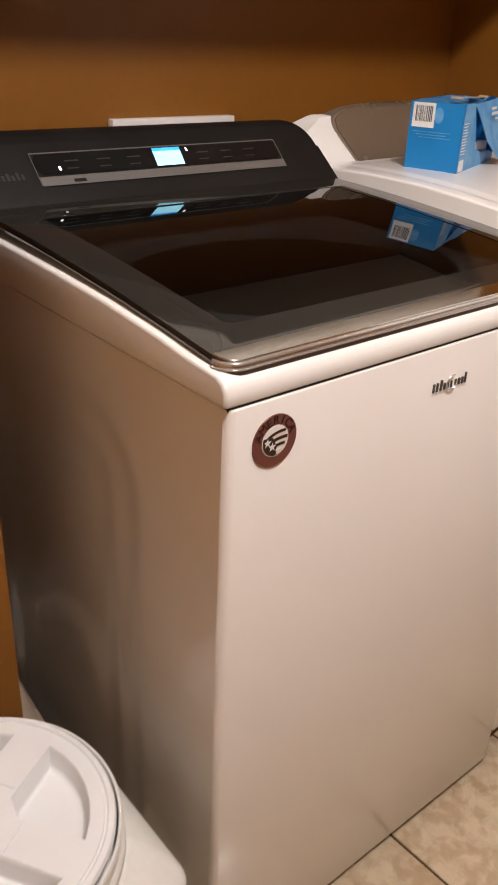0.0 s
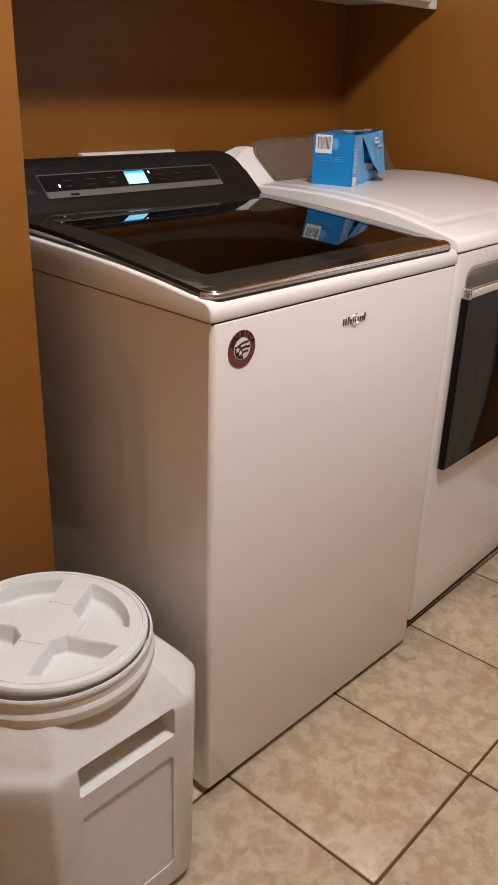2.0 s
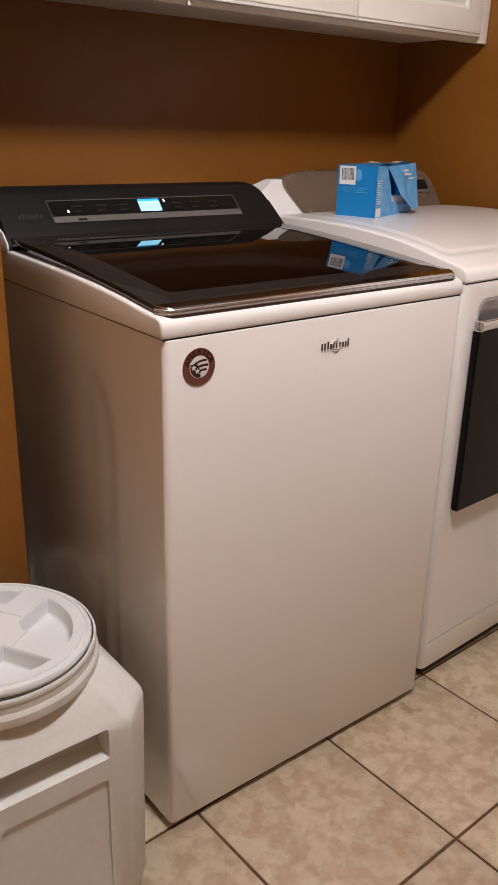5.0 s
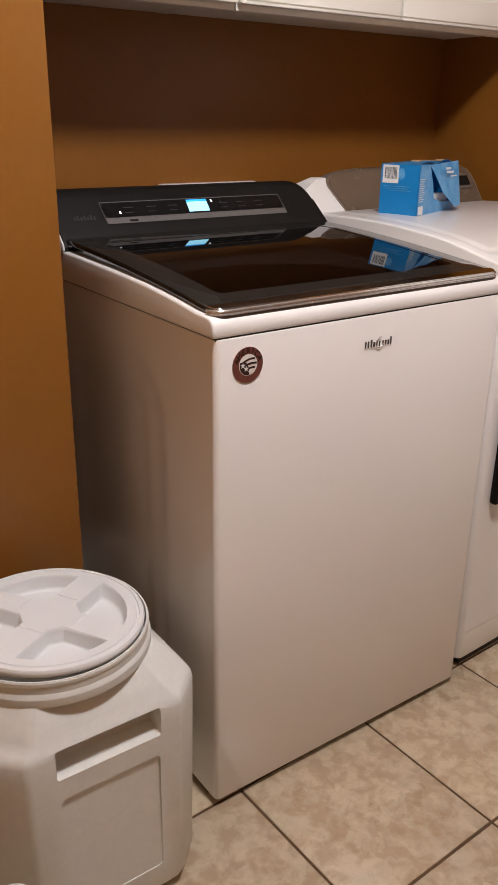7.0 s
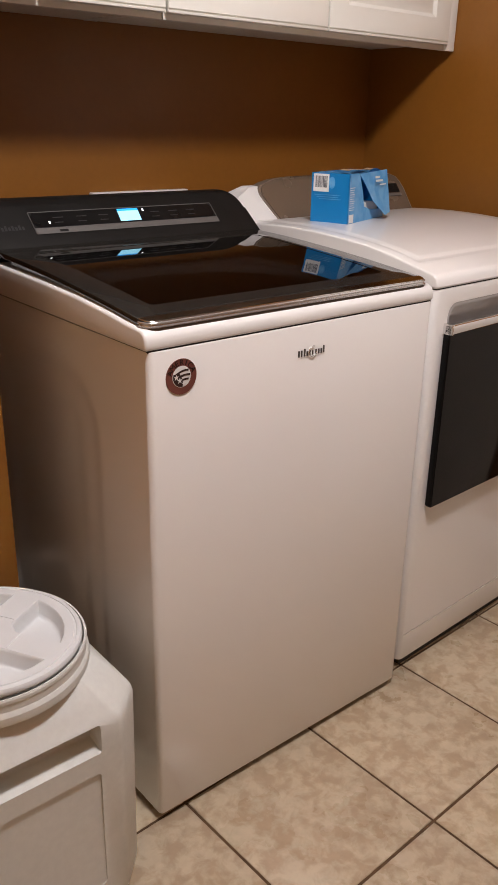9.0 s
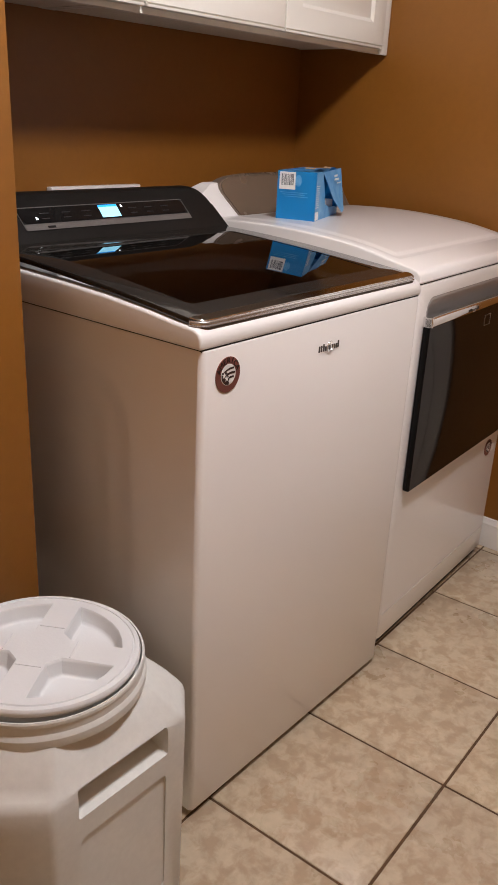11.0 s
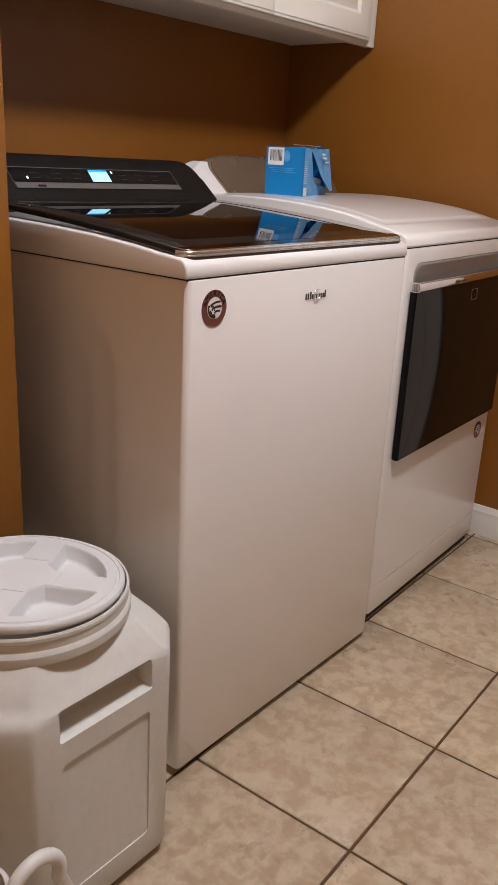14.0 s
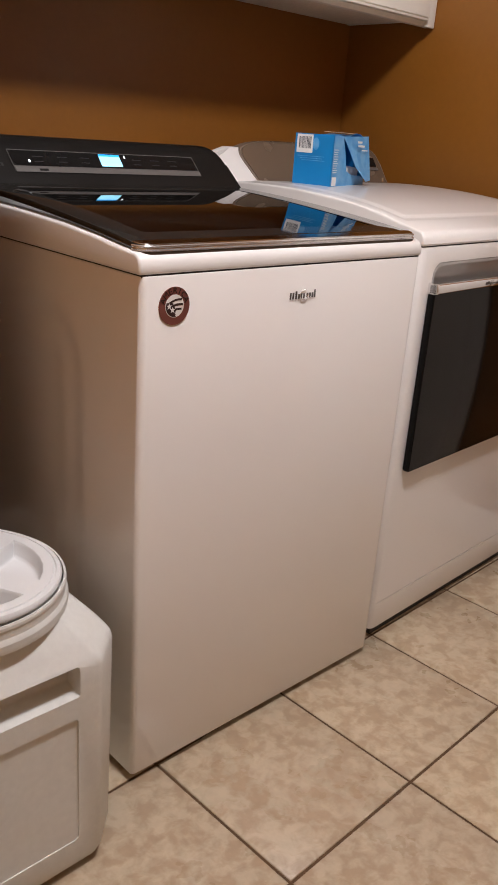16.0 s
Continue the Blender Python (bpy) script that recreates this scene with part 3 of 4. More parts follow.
    panel = on_face(0.121, 0.592, 1.0615, 1.0875, 0.0012, BLACK_GLOSS, "display_panel", console, "black gloss touch panel", r=0.008)
    on_face(0.1195, 0.5935, 1.0875, 1.0888, 0.0018, SILVER, "panel_rim", console)
    on_face(0.1185, 0.1195, 1.0500, 1.0880, 0.0018, SILVER, "panel_rim", console)
    on_face(0.5935, 0.5945, 1.0500, 1.0880, 0.0018, SILVER, "panel_rim", console)
    on_face(0.1195, 0.5935, 1.0490, 1.0595, 0.0030, SILVER, "silver_strip", console, "satin silver strip")
    on_face(0.172, 0.192, 1.0515, 1.0555, 0.0036, CHARCOAL, "strip_print", console)
    on_face(0.3285, 0.3820, 1.0630, 1.0820, 0.0020, SCREEN, "screen", panel, "lit pale blue screen", slant=0.12)
    on_face(0.3310, 0.3845, 1.0822, 1.0862, 0.0020, SCREEN_BAR, "screen_header", panel, slant=0.12)
    on_face(0.1565, 0.1600, 1.0665, 1.0710, 0.0020, LED, "indicator_led", panel, "white indicator light")
    on_face(0.3960, 0.3990, 1.0800, 1.0845, 0.0020, LED, "indicator_led", panel, "white indicator light")
    for x in (0.170, 0.226, 0.280, 0.415, 0.465, 0.515):
        on_face(x, x + 0.024, 1.0765, 1.0780, 0.0018, ICON, "key_print", panel)
        on_face(x, x + 0.020, 1.0675, 1.0688, 0.0018, ICON, "key_print", panel)
    for k in range(7):
        on_face(0.048 + k * 0.0075, 0.0525 + k * 0.0075, 1.058, 1.064 + 0.0025 * (k % 2), 0.0012, ICON, "console_emblem", console)
    badge(w, 0.068, -0.0002, 0.8965, 0.0295)
    emblem(w, 0.353, -0.0002, 0.8925, 0.066, 0.022, LOGO)
    for x in (0.05, W - 0.05):
        for y in (0.06, D - 0.06):
            part("foot", lathe([(0.02, 0.0), (0.022, 0.004), (0.018, 0.020)], x, y, 16), DARK_GAP, w, "black rubber foot")
    return w


washer()


# ---- the dryer ----
def dryer():
    W, D = 0.700, 0.70
    d = thing("dryer", "white front-loading dryer with a dark glass door beside the washer", "dryer", at=(0.735, 0.026, 0.0), turn=2.7)
    body = prism(rounded(0, W, 0, D, (0.016, 0.016, 0.006, 0.006), 5), "z", 0.028, 0.9548, 0.002, 2)
    hollow = prism(rounded(0.048, W - 0.020, 0.845, 0.922, (0.004, 0.004, 0.03, 0.03)), "y", -0.02, 0.024)
    kick = [box(0.012, W - 0.012, -0.01, 0.0022, 0.0985, 0.1015)]
    part("cabinet_body", cut(body, [hollow] + kick), ENAMEL, d, "white enamelled steel cabinet", 30)
    part("grip_recess", cut(prism(rounded(0.0485, W - 0.0205, 0.8455, 0.9215, (0.004, 0.004, 0.03, 0.03)), "y", 0.0008, 0.026),
                            [prism(rounded(0.056, W - 0.028, 0.80, 0.915, (0.0, 0.0, 0.026, 0.026)), "y", -0.02, 0.021)]), RECESS_GREY, d, "pale grey grip recess above the door")
    part("seam", box(0.006, W - 0.006, 0.006, D - 0.006, 0.950, 0.9575), DARK_GAP, d)
    prof = [(0.002, 0.957), (0.0, 0.962), (0.002, 0.975), (0.010, 0.985), (0.03, 0.991), (0.075, 1.001), (0.13, 1.014), (0.20, 1.026), (0.30, 1.036), (0.40, 1.041), (0.50, 1.041),
            (0.60, 1.037), (D, 1.034), (D, 0.957)]
    # round the crown's polygon into a smooth arc
    arc = []
    for i in range(3, 12):
        p0, p1, p2, p3 = (Vector(prof[k]) for k in (i - 1, i, i + 1, min(i + 2, 12)))
        for k in range(5):
            u = k / 5
            arc.append(tuple(0.5 * (2 * p1 + (p2 - p0) * u + (2 * p0 - 5 * p1 + 4 * p2 - p3) * u * u + (3 * p1 - p0 - 3 * p2 + p3) * u ** 3)))
    prof = prof[:3] + arc + prof[12:]
    top = prism(prof, "x", 0.0, W, 0.008, 3)
    part("top_cover", top, ENAMEL, d, "white crowned steel top", 30)

    def top_z(y):
        for (ya, za), (yb, zb) in zip(prof[3:], prof[4:]):
            if ya <= y < yb:
                return za + (zb - za) * (y - ya) / (yb - ya)
        return 1.034
    # raised field of the top, edged by a soft step
    field = bmesh.new()
    ys = [0.072 + 0.50 * i / 90 for i in range(91)]
    xs = [0.03 + (W - 0.06) * i / 60 for i in range(61)]

    def lift(x, y):
        d = min(x - 0.045, W - 0.045 - x, y - 0.088, 0.56 - y)
        u = min(1, max(0, d / 0.008))
        return 0.0006 + 0.0030 * u * u * (3 - 2 * u)
    net = [[field.verts.new((x, y, top_z(y) + lift(x, y))) for y in ys] for x in xs]
    for a, b in zip(net, net[1:]):
        for k in range(len(ys) - 1):
            field.faces.new((a[k], b[k], b[k + 1], a[k + 1]))
    part("top_field", field, ENAMEL, d, "", 25)

    # console: white end caps and a taupe panel
    cprof = [(0.590, 1.030), (0.600, 1.042), (0.625, 1.079), (0.650, 1.116), (0.658, 1.127), (0.666, 1.135), (0.674, 1.1375), (0.681, 1.133), (0.685, 1.02)]
    cap = prism([(0.594, 1.026), (0.604, 1.038), (0.629, 1.073), (0.652, 1.107), (0.660, 1.116), (0.690, 1.117), (0.704, 1.100), (0.708, 1.02)], "x", 0.006, W - 0.006, 0.004)
    wedge = []
    for s, xe, run, fall in ((1, 0.006, 0.078, 0.030), (-1, W - 0.006, 0.03, 0.03)):
        pts = [(xe - s * 0.02, 1.16), (xe - s * 0.02, 1.1225 - fall - 0.02), (xe, 1.1225 - fall - 0.008), (xe + s * 0.008, 1.1225 - fall), (xe + s * run, 1.1225), (xe + s * run, 1.16)]
        wedge.append(prism(pts, "y", 0.4, 0.9))
    con = part("console", cut(cap, wedge), WHITE_PLASTIC, d, "white console with a taupe control panel", 30)
    # the taupe panel: its end leans over at the foot, rounds at the shoulder and its top climbs to a low arch
    edge_line = [(0.137, 1.018), (0.118, 1.052), (0.103, 1.080), (0.0965, 1.094), (0.0960, 1.103), (0.0995, 1.111), (0.107, 1.117), (0.125, 1.1235), (0.155, 1.130), (0.21, 1.1355), (0.28, 1.1385)]
    far = [(W - 0.10, 1.1385), (W - 0.05, 1.134), (W - 0.028, 1.126), (W - 0.018, 1.112), (W - 0.012, 1.09), (W - 0.012, 1.0)]

    def ends(shift):
        near_cut = [(0.03, 1.0)] + [(x + shift, z) for x, z in [(0.147, 1.0)] + edge_line] + [(0.28 + shift, 1.17), (0.03, 1.17)]
        far_cut = [(W + 0.03, 1.0)] + [(x - shift, z) for x, z in far[::-1]] + [(W - 0.10 - shift, 1.17), (W + 0.03, 1.17)]
        return [prism(near_cut, "y", 0.4, 0.9), prism(far_cut, "y", 0.4, 0.9)]
    outline = cprof[:-1] + [(0.684, 1.03)]
    part("panel_rim", cut(prism([(y + 0.002, z - 0.001) for y, z in outline], "x", 0.05, W), ends(-0.006)), PANEL_RIM, con, "rim of the control panel, coloured lighter for its highlight", 30)
    part("control_panel", cut(prism(outline, "x", 0.05, W), ends(0.0)), TAUPE, con, "taupe gloss control panel", 30)
    a, b = Vector((0, 0.6275, 1.0825)), Vector((0, 0.6475, 1.1123))
    for (x0, x1, mat, u0, u1, nm) in ((0.36, 0.660, BLACK_GLOSS, 0.0, 0.8, "display_panel"), (0.355, 0.664, SILVER, -0.32, -0.10, "silver_strip")):
        q = bmesh.new()
        p0, p1 = a + (b - a) * u0, a + (b - a) * u1
        nrm = Vector((0, -(b - a).z, (b - a).y)).normalized()
        ring0 = [(x0, *(p0)[1:]), (x1, *(p0)[1:]), (x1, *(p1)[1:]), (x0, *(p1)[1:])]
        ring1 = [tuple(Vector(p) + nrm * 0.003) for p in ring0]
        part(nm, loft([[tuple(Vector(p) - nrm * 0.004) for p in ring0], ring1]), mat, con)

    # door
    DX0, DX1, DZ0, DZ1 = 0.036, W - 0.030, 0.447, 0.862
    frame_bm = prism(rounded(DX0, DX1, DZ0, DZ1, 0.008), "y", -0.017, -0.002, 0.003, 2)
    door = part("door", frame_bm, DOOR_EDGE, d, "dark framed dryer door")
    # the glass swells a little towards its middle
    glass = bmesh.new()
    gx0, gx1, gz0, gz1, n = DX0 + 0.004, DX1 - 0.004, DZ0 + 0.004, DZ1 - 0.002, 32
    net = [[glass.verts.new((gx0 + (gx1 - gx0) * i / n, -0.0185 - 0.0045 * (1 - (2 * i / n - 1) ** 2) * (1 - (2 * k / n - 1) ** 2), gz0 + (gz1 - gz0) * k / n)) for k in range(n + 1)] for i in range(n + 1)]
    for i in range(n):
        for k in range(n):
            glass.faces.new((net[i][k], net[i + 1][k], net[i + 1][k + 1], net[i][k + 1]))
    rim = bmesh.ops.extrude_edge_only(glass, edges=[e for e in glass.edges if e.is_boundary])
    for v in [g for g in rim["geom"] if isinstance(g, bmesh.types.BMVert)]:
        v.co.y = -0.0165
    part("door_glass", glass, DOOR_GLASS, door, "dark tinted glossy door panel", 40)
    hp = [(-0.0235, 0.8605), (-0.0255, 0.868), (-0.0235, 0.8775), (-0.016, 0.8805), (-0.004, 0.8790), (-0.004, 0.8575), (-0.016, 0.8575)]
    part("handle", prism(hp, "x", DX0 + 0.001, DX1 - 0.001, 0.002, 2), PULL, door, "bright chrome pull along the door's top edge")
    for x in (DX0 + 0.006, DX1 - 0.006):
        part("handle_end", box(x - 0.005, x + 0.005, -0.0235, 0.006, 0.858, 0.8815, 0.0025), PULL, door, "chrome end of the pull")
    fx, fz = 0.385, 0.824
    frame4 = cut(box(fx - 0.019, fx + 0.019, -0.0209, -0.0190, fz - 0.014, fz + 0.014), [box(fx - 0.0178, fx + 0.0178, -0.05, 0.0, fz - 0.0128, fz + 0.0128)])
    part("door_plate", frame4, TAUPE, door, "thin brown outline plate")
    # added dark strip that stands for the shade in the gap above the floor
    part("toe_plate", box(0.02, W - 0.02, 0.012, 0.03, 0.003, 0.0295), DARK_GAP, d, "dark strip put in for the shade under the cabinet")
    emblem(d, 0.268, -0.0250, 0.8690, 0.06, 0.012, LOGO)
    badge(d, W - 0.085, -0.0002, 0.392, 0.026)
    part("sticker", box(W - 0.052, W - 0.034, -0.0008, 0.001, 0.372, 0.392), CARD_WHITE, d, "small white sticker")
    for x in (0.05, W - 0.05):
        for y in (0.06, D - 0.06):
            part("foot", lathe([(0.02, 0.0), (0.022, 0.006), (0.016, 0.031)], x, y, 16), DARK_GAP, d, "black levelling foot")
    return d


dryer()


# ---- laundry outlet box on the wall ----
def outlet_box():
    o = thing("laundry_outlet_box", "white plastic laundry outlet box on the wall behind the washer", "outlet box")
    fr = cut(box(0.447, 0.752, 0.932, 0.954, 0.86, 1.094, 0.003), [box(0.472, 0.727, 0.92, 0.951, 0.885, 1.068)])
    part("frame", fr, WHITE_PLASTIC, o)
    for x, c in ((0.55, (0.5, 0.03, 0.02)), (0.65, (0.02, 0.08, 0.5))):
        part("valve", lathe([(0.014, 0.90), (0.014, 0.94), (0.008, 0.95), (0.008, 0.97)], x, 0.936, 14), SILVER, o)
    return o


outlet_box()


# ---- box of dryer sheets ----
def sheet_box():
    b = thing("dryer_sheet_box", "torn-open blue cardboard box of dryer sheets lying on the dryer", "cardboard box", at=(0.944, 0.493, 1.0395), turn=20)
    hx, hy, H, t = 0.115, 0.051, 0.122, 0.0012
    # carton of thin card, open on its long front
    walls = bmesh.new()
    box(-hx, -hx + t, -hy, hy, 0, H, bm=walls)
    box(hx - t, hx, -hy, hy, 0, H, bm=walls)
    box(-hx + t, hx - t, hy - t, hy, 0, H, bm=walls)
    box(-hx + t, hx - t, -hy, hy, 0, t, bm=walls)
    part("carton", walls, CARD_BLUE, b, "blue printed carton")
    # torn front: a strip at the corner, a low edge
    fr = prism([(-hx, 0), (hx, 0), (hx, 0.020), (hx - 0.03, 0.028), (hx - 0.09, 0.030), (-0.018, 0.040), (-0.030, 0.075), (-0.055, 0.118), (-0.064, H), (-hx, H)], "y", -hy, -hy + t)
    part("torn_front", fr, CARD_LIGHT, b, "torn pale blue front with fine print")
    # top: sagging card with a tear
    top = bmesh.new()
    rows = []
    for i in range(9):
        u = -hx + 2 * hx * i / 8
        row = []
        for j in range(5):
            v = -hy + 2 * hy * j / 4
            z = H - t + 0.006 * math.sin(u * 40 + j) * (0.3 + 0.7 * (j < 3)) * (abs(u) < hx * 0.95) + (0.004 if j == 0 and i > 3 else 0)
            row.append(top.verts.new((u, v, z)))
        rows.append(row)
    for a, c in zip(rows, rows[1:]):
        for j in range(4):
            top.faces.new((a[j], a[j + 1], c[j + 1], c[j]))
    bmesh.ops.solidify(top, geom=top.faces[:], thickness=t)
    part("top_card", top, CARD_LIGHT, b, "creased pale blue top")
    # flap torn loose, hanging out over the opening
    flap = bmesh.new()
    pts = [(-0.058, -hy - 0.001, H - 0.002), (0.112, -hy - 0.004, H + 0.004), (0.116, -hy - 0.013, 0.060), (0.114, -hy - 0.020, 0.018), (0.056, -hy - 0.030, 0.016), (0.000, -hy - 0.018, 0.052), (-0.038, -hy - 0.006, 0.100)]
    vs = [flap.verts.new(p) for p in pts]
    mid = flap.verts.new((0.045, -hy - 0.006, 0.085))
    for i in range(len(vs)):
        flap.faces.new((vs[i], vs[(i + 1) % len(vs)], mid))
    bmesh.ops.recalc_face_normals(flap, faces=flap.faces)
    bmesh.ops.solidify(flap, geom=flap.faces[:], thickness=t)
    part("torn_flap", flap, CARD_LIGHT, b, "crumpled flap torn loose", 20)
    part("inner_sheets", prism([(-0.075, 0.004), (0.09, 0.004), (0.085, 0.046), (0.02, 0.052), (-0.07, 0.044)], "y", -hy + 0.006, hy - 0.006, 0.003), CARD_WHITE, b, "white folded dryer sheets inside")
    part("inner_liner", box(-0.09, 0.10, hy - 0.004, hy - 0.0025, 0.05, 0.115), CARD_NAVY, b)
    for x0, y0, w0, d0, tip in ((-0.085, -0.030, 0.030, 0.022, 3), (-0.045, -0.042, 0.040, 0.020, -2), (0.010, -0.046, 0.035, 0.016, 3)):
        part("torn_scrap", box(-w0 / 2, w0 / 2, -d0 / 2, d0 / 2, 0, 0.001), CARD_BROWN, b, "torn edge of raw brown card").matrix_local = pose(x0 + w0 / 2, y0 + d0 / 2, H + 0.0065, tip, -tip * 0.6, tip * 3)
    words = bmesh.new()
    for (u, v, l, hgt) in ((0.020, 0.107, 0.030, 0.005), (0.024, 0.098, 0.045, 0.005), (0.052, 0.089, 0.040, 0.003)):
        box(u, u + l, -0.0004, 0.0004, v, v + hgt, bm=words)
    part("flap_print", words, CARD_WHITE, b, "white bars of print").matrix_local = Matrix(((1, 0, 0, 0), (0, 1, 0.075, -hy - 0.0055 - 0.075 * 0.122), (0, 0, 1, 0), (0, 0, 0, 1)))
    # end with barcode and lines of print
    end = -hx - 0.0004
    label = part("barcode_label", box(end - 0.0004, end, 0.004, 0.046, 0.078, 0.120), CARD_WHITE, b, "white barcode label")
    ink = bmesh.new()
    y = 0.009
    rng = random.Random(5)
    while y < 0.041:
        wdt = rng.choice((0.0008, 0.0012, 0.0018))
        box(end - 0.0007, end - 0.0003, y, y + wdt, 0.088, 0.115, bm=ink)
        y += wdt + rng.choice((0.0008, 0.0012, 0.0016))
    part("barcode_bars", ink, INK, label)
    rosette = prism([(-0.004 + 0.0085 * math.cos(a), 0.100 + 0.014 * math.sin(a)) for a in [2 * math.pi * i / 16 for i in range(16)]], "x", end - 0.0004, end)
    part("print_seal", rosette, CARD_LIGHT, b)
    lines = bmesh.new()
    for k, (y0, y1) in enumerate(((-0.028, 0.042), (-0.022, 0.036), (-0.030, 0.030))):
        box(end - 0.0004, end, y0, y1, 0.070 - k * 0.0048, 0.0716 - k * 0.0048, bm=lines)
    part("print_lines", lines, CARD_LIGHT, b)
    fl = bmesh.new()
    for k in range(11):
        z = 0.088 - k * 0.0052
        box(-hx + 0.006, -hx + 0.034 - 0.003 * (k % 3), -hy - 0.0006, -hy + 0.0002, z, z + 0.0016, bm=fl)
    part("side_print", fl, CARD_WHITE, b)
    part("side_label", box(-hx + 0.006, -hx + 0.032, -hy - 0.0007, -hy + 0.0002, 0.006, 0.026), CARD_WHITE, b)
    return b


sheet_box()


# ---- storage bin with a screw lid ----
def octagon(x0, x1, y0, y1, c, z, r=0.25):
    """A chamfered rectangle whose corners are softened."""
    raw = [(x0 + c, y0), (x1 - c, y0), (x1, y0 + c), (x1, y1 - c), (x1 - c, y1), (x0 + c, y1), (x0, y1 - c), (x0, y0 + c)]
    pts = []
    n = len(raw)
    for i in range(n):
        p, q, s = Vector(raw[i - 1]), Vector(raw[i]), Vector(raw[(i + 1) % n])
        a, b = q + (p - q) * min(r, 0.008 / (p - q).length), q + (s - q) * min(r, 0.008 / (s - q).length)
        for k in range(4):
            u = k / 3
            w = (1 - u) ** 2 * a + 2 * u * (1 - u) * q + u * u * b
            pts.append((w.x, w.y, z))
    return pts


def storage_bin():
    o = thing("storage_bin", "white chamfered plastic bin with round screw lid beside the washer", "storage bin")
    x0, x1, y0, y1, c = -0.437, -0.076, -0.105, 0.248, 0.055
    rings = []
    for z, ins in ((0.012, 0.010), (0.018, 0.004), (0.03, 0.0), (0.36, -0.003), (0.392, -0.003), (0.402, -0.001), (0.409, 0.003), (0.416, 0.008)):
        rings.append(octagon(x0 + ins, x1 - ins, y0 + ins, y1 - ins, c + max(0.0, ins) * 0.25, z))
    # from the shoulder the top closes in to the round neck
    cx, cy = -0.268, 0.064
    foot_ring = rings[-1]
    neck = []
    for x, y, z in foot_ring:
        a = math.atan2(y - cy, x - cx)
        neck.append((cx + 0.1588 * math.cos(a), cy + 0.1588 * math.sin(a), 0.4655))
    for f in (0.12, 0.3, 0.5, 0.7, 0.88, 1.0):
        lift = f ** 0.9
        rings.append([(p[0] + (q[0] - p[0]) * f, p[1] + (q[1] - p[1]) * f, p[2] + (q[2] - p[2]) * lift) for p, q in zip(foot_ring, neck)])
    body = loft(rings)
    # grip slot: its sill slopes outwards and its roof runs up into the shoulder
    slot = prism([(-0.125, 0.346), (-0.106, 0.351), (-0.070, 0.358), (-0.070, 0.390), (-0.106, 0.403), (-0.125, 0.412)], "x", -0.341, -0.166, 0.004, 2)
    panel = prism(rounded(-0.337, -0.169, 0.072, 0.312, 0.008, 3), "y", -0.14, -0.1035)
    part("bin_body", cut(body, [slot, panel]), BIN_PLASTIC, o, "off-white bin body with a grip slot and a sunken label field", 42)
    part("neck_ring", lathe([(0.140, 0.455), (0.150, 0.4610), (0.1588, 0.4640), (0.1596, 0.468), (0.1594, 0.478), (0.1572, 0.483), (0.1555, 0.4855), (0.1555, 0.497), (0.1570, 0.500), (0.1570, 0.5045), (0.1555, 0.5075),
                             (0.1530, 0.5070), (0.1520, 0.5030), (0.1515, 0.485), (0.10, 0.484)], cx, cy, 72), BIN_PLASTIC, o, "off-white threaded neck ring", 18)
    # the lid sits askew on its thread: origin at its middle
    lid_bm = lathe([(0.120, -0.030), (0.139, -0.028), (0.1400, -0.020), (0.1365, -0.018), (0.1365, -0.0125), (0.1490, -0.0115), (0.1505, -0.009), (0.1505, -0.003), (0.1480, 0.0), (0.1425, 0.0005),
                    (0.1412, -0.0014), (0.1388, -0.0014), (0.1376, 0.0008),
                    (0.03, 0.0025)], 0, 0, 72)
    skew = Matrix.Translation((cx, cy, 0.5190)) @ Matrix.Rotation(radians(2.6), 4, "Y")
    pockets = []
    for k in range(4):
        a0 = radians(45 + 90 * k - 22)
        arm, R = 0.023, 0.123
        pts = []
        lo, hi = math.asin(arm / R), math.pi / 2 - math.asin(arm / R)
        pts.append((arm + 0.018, arm)); pts.append((R * math.cos(lo), arm))
        for i in range(7):
            a = lo + (hi - lo) * i / 6
            pts.append((R * math.cos(a), R * math.sin(a)))
        pts.append((arm, R * math.sin(hi))); pts.append((arm, arm + 0.018))
        uniq = []
        for p in pts:
            if not uniq or (Vector(p) - Vector(uniq[-1])).length > 0.002:
                uniq.append(p)
        rot = radians(90 * k + 33)
        def spin(p, s=1.0):
            mx = my = 0.058
            u, v = mx + (p[0] - mx) * s, my + (p[1] - my) * s
            return (u * math.cos(rot) - v * math.sin(rot), u * math.sin(rot) + v * math.cos(rot))
        steps = ((0.70, -0.0250), (0.80, -0.0250), (0.86, -0.0236), (0.90, -0.0200), (0.955, -0.0030), (0.985, 0.0002), (1.03, 0.0024), (1.08, 0.0060))
        pockets.append(loft([[(*spin(p, q), z) for p in uniq] for q, z in steps]))
    screw_lid = part("screw_lid", cut(lid_bm, pockets), LID_PLASTIC, o, "pale grey screw lid with four sunken grips, sitting askew", 40)
    screw_lid.matrix_local = skew
    for k in range(4):
        a = radians(90 * k + 33)
        rib = part("lid_rib", box(-0.020, 0.020, -0.0009, 0.0009, 0.0005, 0.0034, 0.0005, 1), LID_PLASTIC, screw_lid)
        rib.matrix_local = Matrix.Rotation(a - math.pi / 2, 4, "Z") @ Matrix.Translation((0, 0.052, 0))
    for x in (x0 + 0.07, x1 - 0.07):
        for y in (y0 + 0.06, y1 - 0.06):
            part("foot", lathe([(0.022, 0.0), (0.024, 0.013)], x, y, 14), DARK_GAP, o)
    return o


storage_bin()


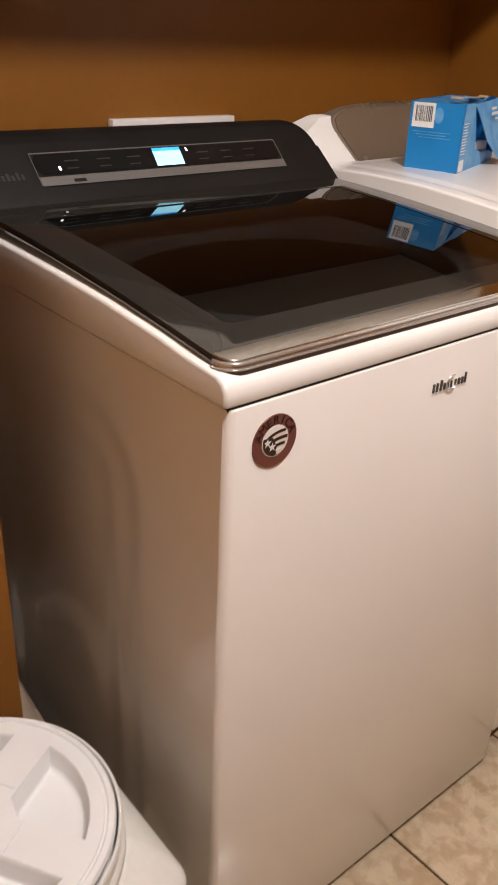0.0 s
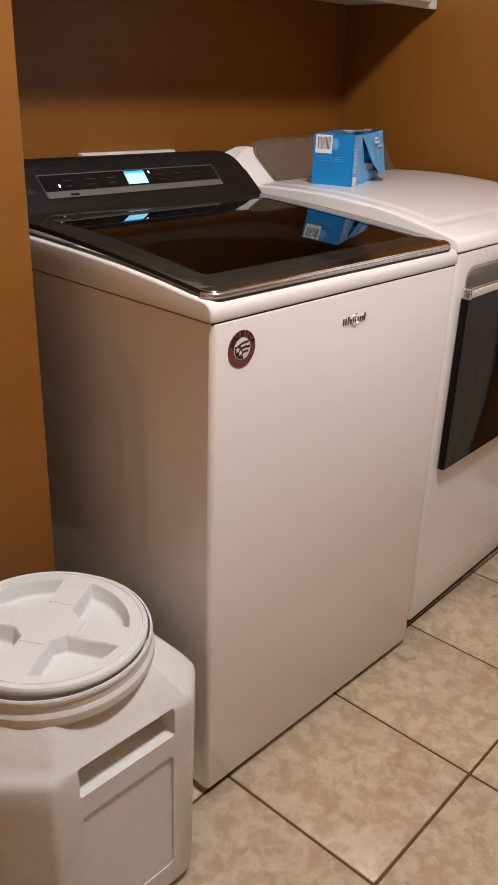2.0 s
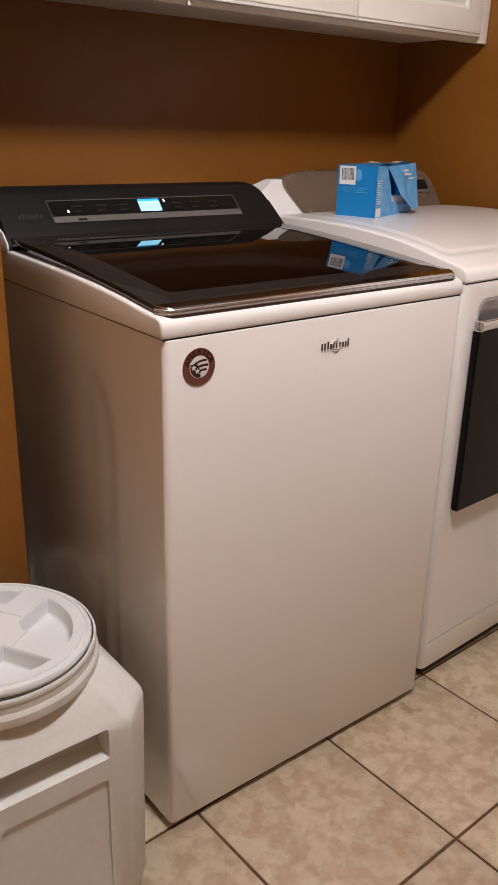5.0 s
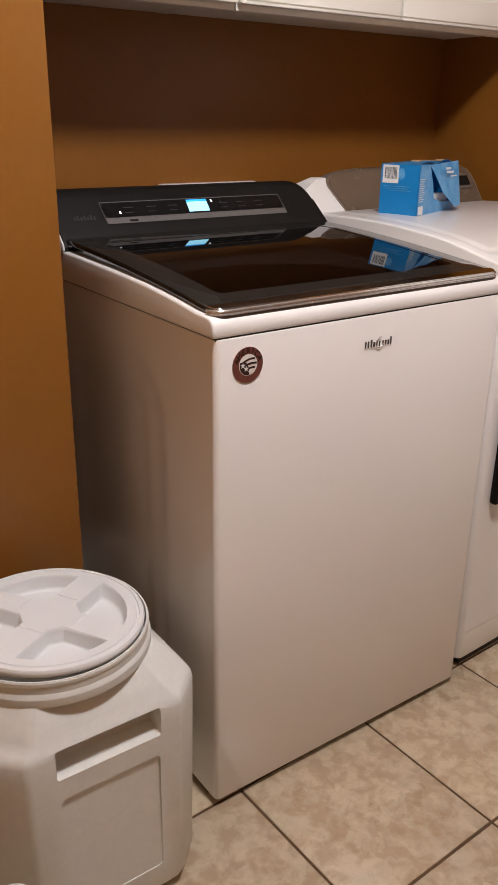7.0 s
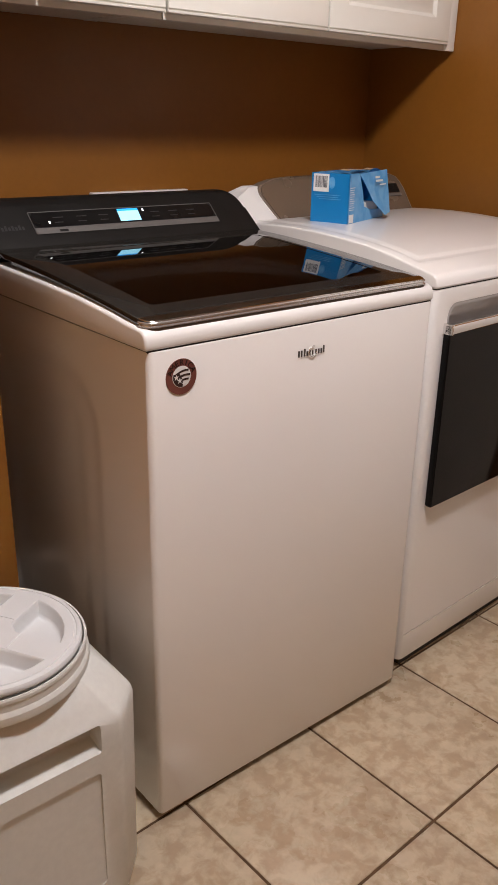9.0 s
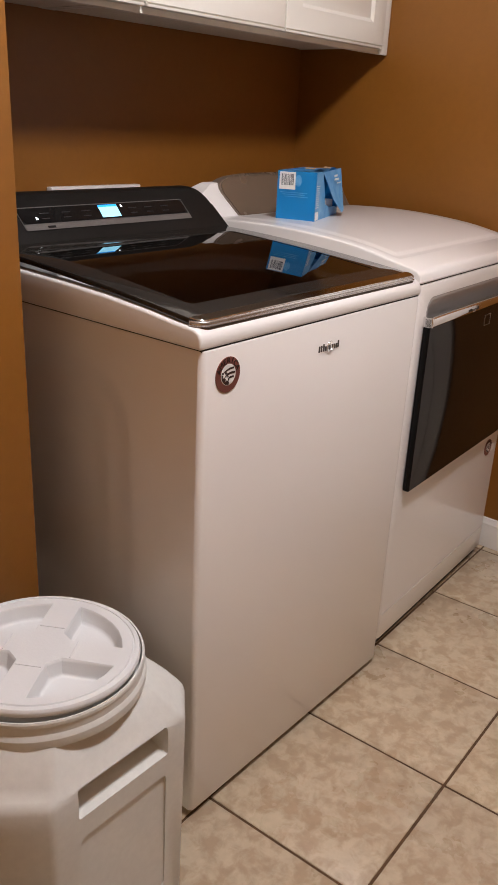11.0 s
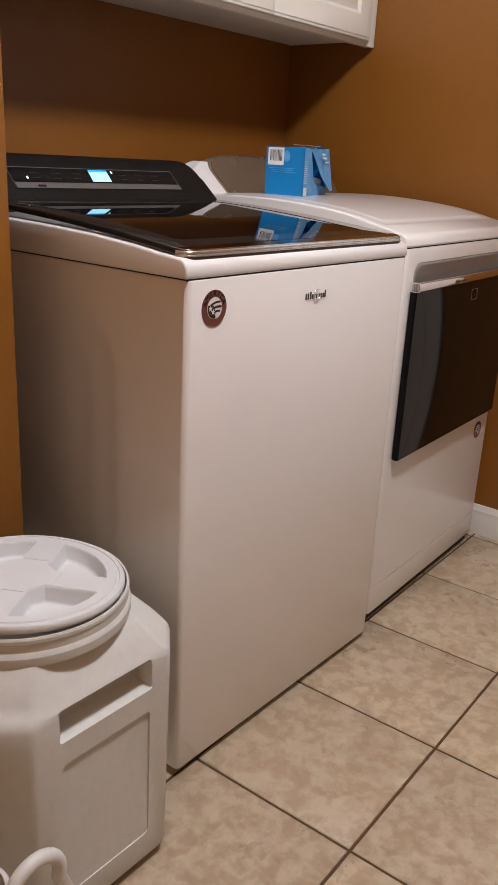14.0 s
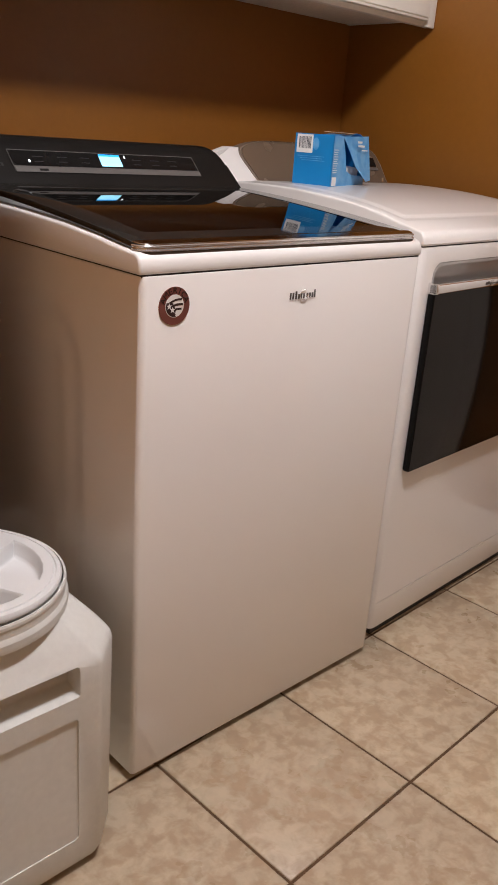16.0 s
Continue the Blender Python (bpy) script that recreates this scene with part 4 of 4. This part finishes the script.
# ---- cloth stuffed behind the bin ----
def cloth_bundle():
    """A slack bundle lying in the gap, highest at the back and falling towards the front."""
    prng = random.Random(3)
    rings = []
    for i in range(17):
        u = i / 16
        y = 0.330 + 0.33 * u
        h = 0.225 + 0.080 * min(1.0, u / 0.55) - 0.05 * max(0.0, u - 0.55)
        h *= (0.45, 0.85, 0.97)[i] if i < 3 else (0.6 if i == 16 else 1.0)
        ring = []
        for k in range(19):
            a = math.pi * k / 18
            wob = 1 + 0.03 * math.sin(3 * a + 5 * u) + 0.02 * math.sin(7 * a - 9 * u) + prng.uniform(-0.012, 0.012)
            side = math.copysign(abs(math.cos(a)) ** 0.45, math.cos(a))
            ring.append((-0.064 - 0.046 * side * (1 - 0.30 * math.sin(a)), y + 0.010 * math.sin(4 * a), max(0.002, h * math.sin(a) ** 0.5 * wob)))
        rings.append(ring)
    return slab("cloth_bundle", loft(rings), CLOTH, "faded beige cotton cloth bundled into the gap beside the washer", "cloth", "")


cloth_bundle()


# ---- jug with a looped handle ----
def jug():
    j = thing("plastic_jug", "white plastic jug with a looped handle on the tiles", "jug")
    bx, by = -0.526, -0.168
    part("jug_body", lathe([(0.050, 0.0), (0.060, 0.006), (0.062, 0.20), (0.058, 0.235), (0.049, 0.255), (0.046, 0.265), (0.042, 0.265), (0.042, 0.22)], bx, by, 36), WHITE_PLASTIC, j)
    part("rim", lathe([(0.044, 0.262), (0.0485, 0.266), (0.0490, 0.280), (0.0460, 0.2845), (0.0420, 0.283), (0.0415, 0.25)], bx, by, 36, cap=False), WHITE_PLASTIC, j)
    part("filling", lathe([(0.0405, 0.240), (0.0405, 0.2635), (0.03, 0.265)], bx, by, 28), DARK_GAP, j, "dark disc in the mouth")
    pts = []
    for i in range(21):
        a = radians(205 - 225 * i / 20)
        pts.append((-0.468 + 0.036 * math.cos(a), -0.220, 0.287 + 0.036 * math.sin(a)))
    pts = [(-0.502, -0.205, 0.235)] + pts + [(-0.418, -0.220, 0.235), (-0.44, -0.208, 0.20), (-0.462, -0.196, 0.17)]
    part("loop_handle", tube(pts, 0.0092, 16), BIN_PLASTIC, j, "white looped handle")
    return j


jug()


# ---- floor: tiles in grout ----
floor = slab("floor", box(X_L - T, X_R + T, Y_F - T, Y_B + T, -0.08, -0.0025), GROUT, "beige ceramic tile floor with brown grout joints", "floor")
PX, PY, JOINT, TILE_T = 0.344, 0.355, 0.0062, 0.010
GRID = Matrix.Translation((0.431, -0.330, 0)) @ Matrix.Rotation(radians(2.0), 4, "Z")


def clipped(poly):
    """The outline cut off at the room's walls."""
    for axis, limit, sign in ((0, X_L, 1), (0, X_R, -1), (1, Y_F, 1), (1, Y_B, -1)):
        out = []
        for a, b in zip(poly, poly[1:] + poly[:1]):
            da, db = (a[axis] - limit) * sign, (b[axis] - limit) * sign
            if da >= 0:
                out.append(a)
            if (da > 0 > db) or (da < 0 < db):
                out.append(a.lerp(b, da / (da - db)))
        poly = out
        if len(poly) < 3:
            return []
    return poly


def tile_mesh(poly):
    """A tile with a worn rim; the outline is about its own middle."""
    bm = bmesh.new()
    size = max(p.length for p in poly)
    rings = [[bm.verts.new((p.x * k, p.y * k, z)) for p in poly] for k, z in ((1, -TILE_T), (1, -0.0011), (1 - 0.0024 / size, 0))]
    bm.faces.new(rings[2])
    n = len(poly)
    for a, b in zip(rings, rings[1:]):
        for i in range(n):
            bm.faces.new((a[i], a[(i + 1) % n], b[(i + 1) % n], b[i]))
    return finish(bm, "tile", TILE, 60)


whole = None
rng = random.Random(11)
for i in range(-10, 6):
    for k in range(-9, 6):
        u0, v0 = i * PX + JOINT / 2, k * PY + JOINT / 2
        raw = [GRID @ Vector((u, v, 0)) for u, v in ((u0, v0), (u0 + PX - JOINT, v0), (u0 + PX - JOINT, v0 + PY - JOINT), (u0, v0 + PY - JOINT))]
        poly = clipped(raw)
        if len(poly) < 3:
            continue
        mid = sum(poly, Vector()) / len(poly)
        local = [p - mid for p in poly]
        area = abs(sum(a.x * b.y - a.y * b.x for a, b in zip(local, local[1:] + local[:1]))) / 2
        if area < 0.0008:
            continue
        if poly == raw:
            whole = whole or tile_mesh(local)
            me = whole
        else:
            me = tile_mesh(local)
        t = new("tile", me)
        t.parent = floor
        t.location = mid + Vector((0, 0, rng.uniform(-0.0003, 0.0003)))
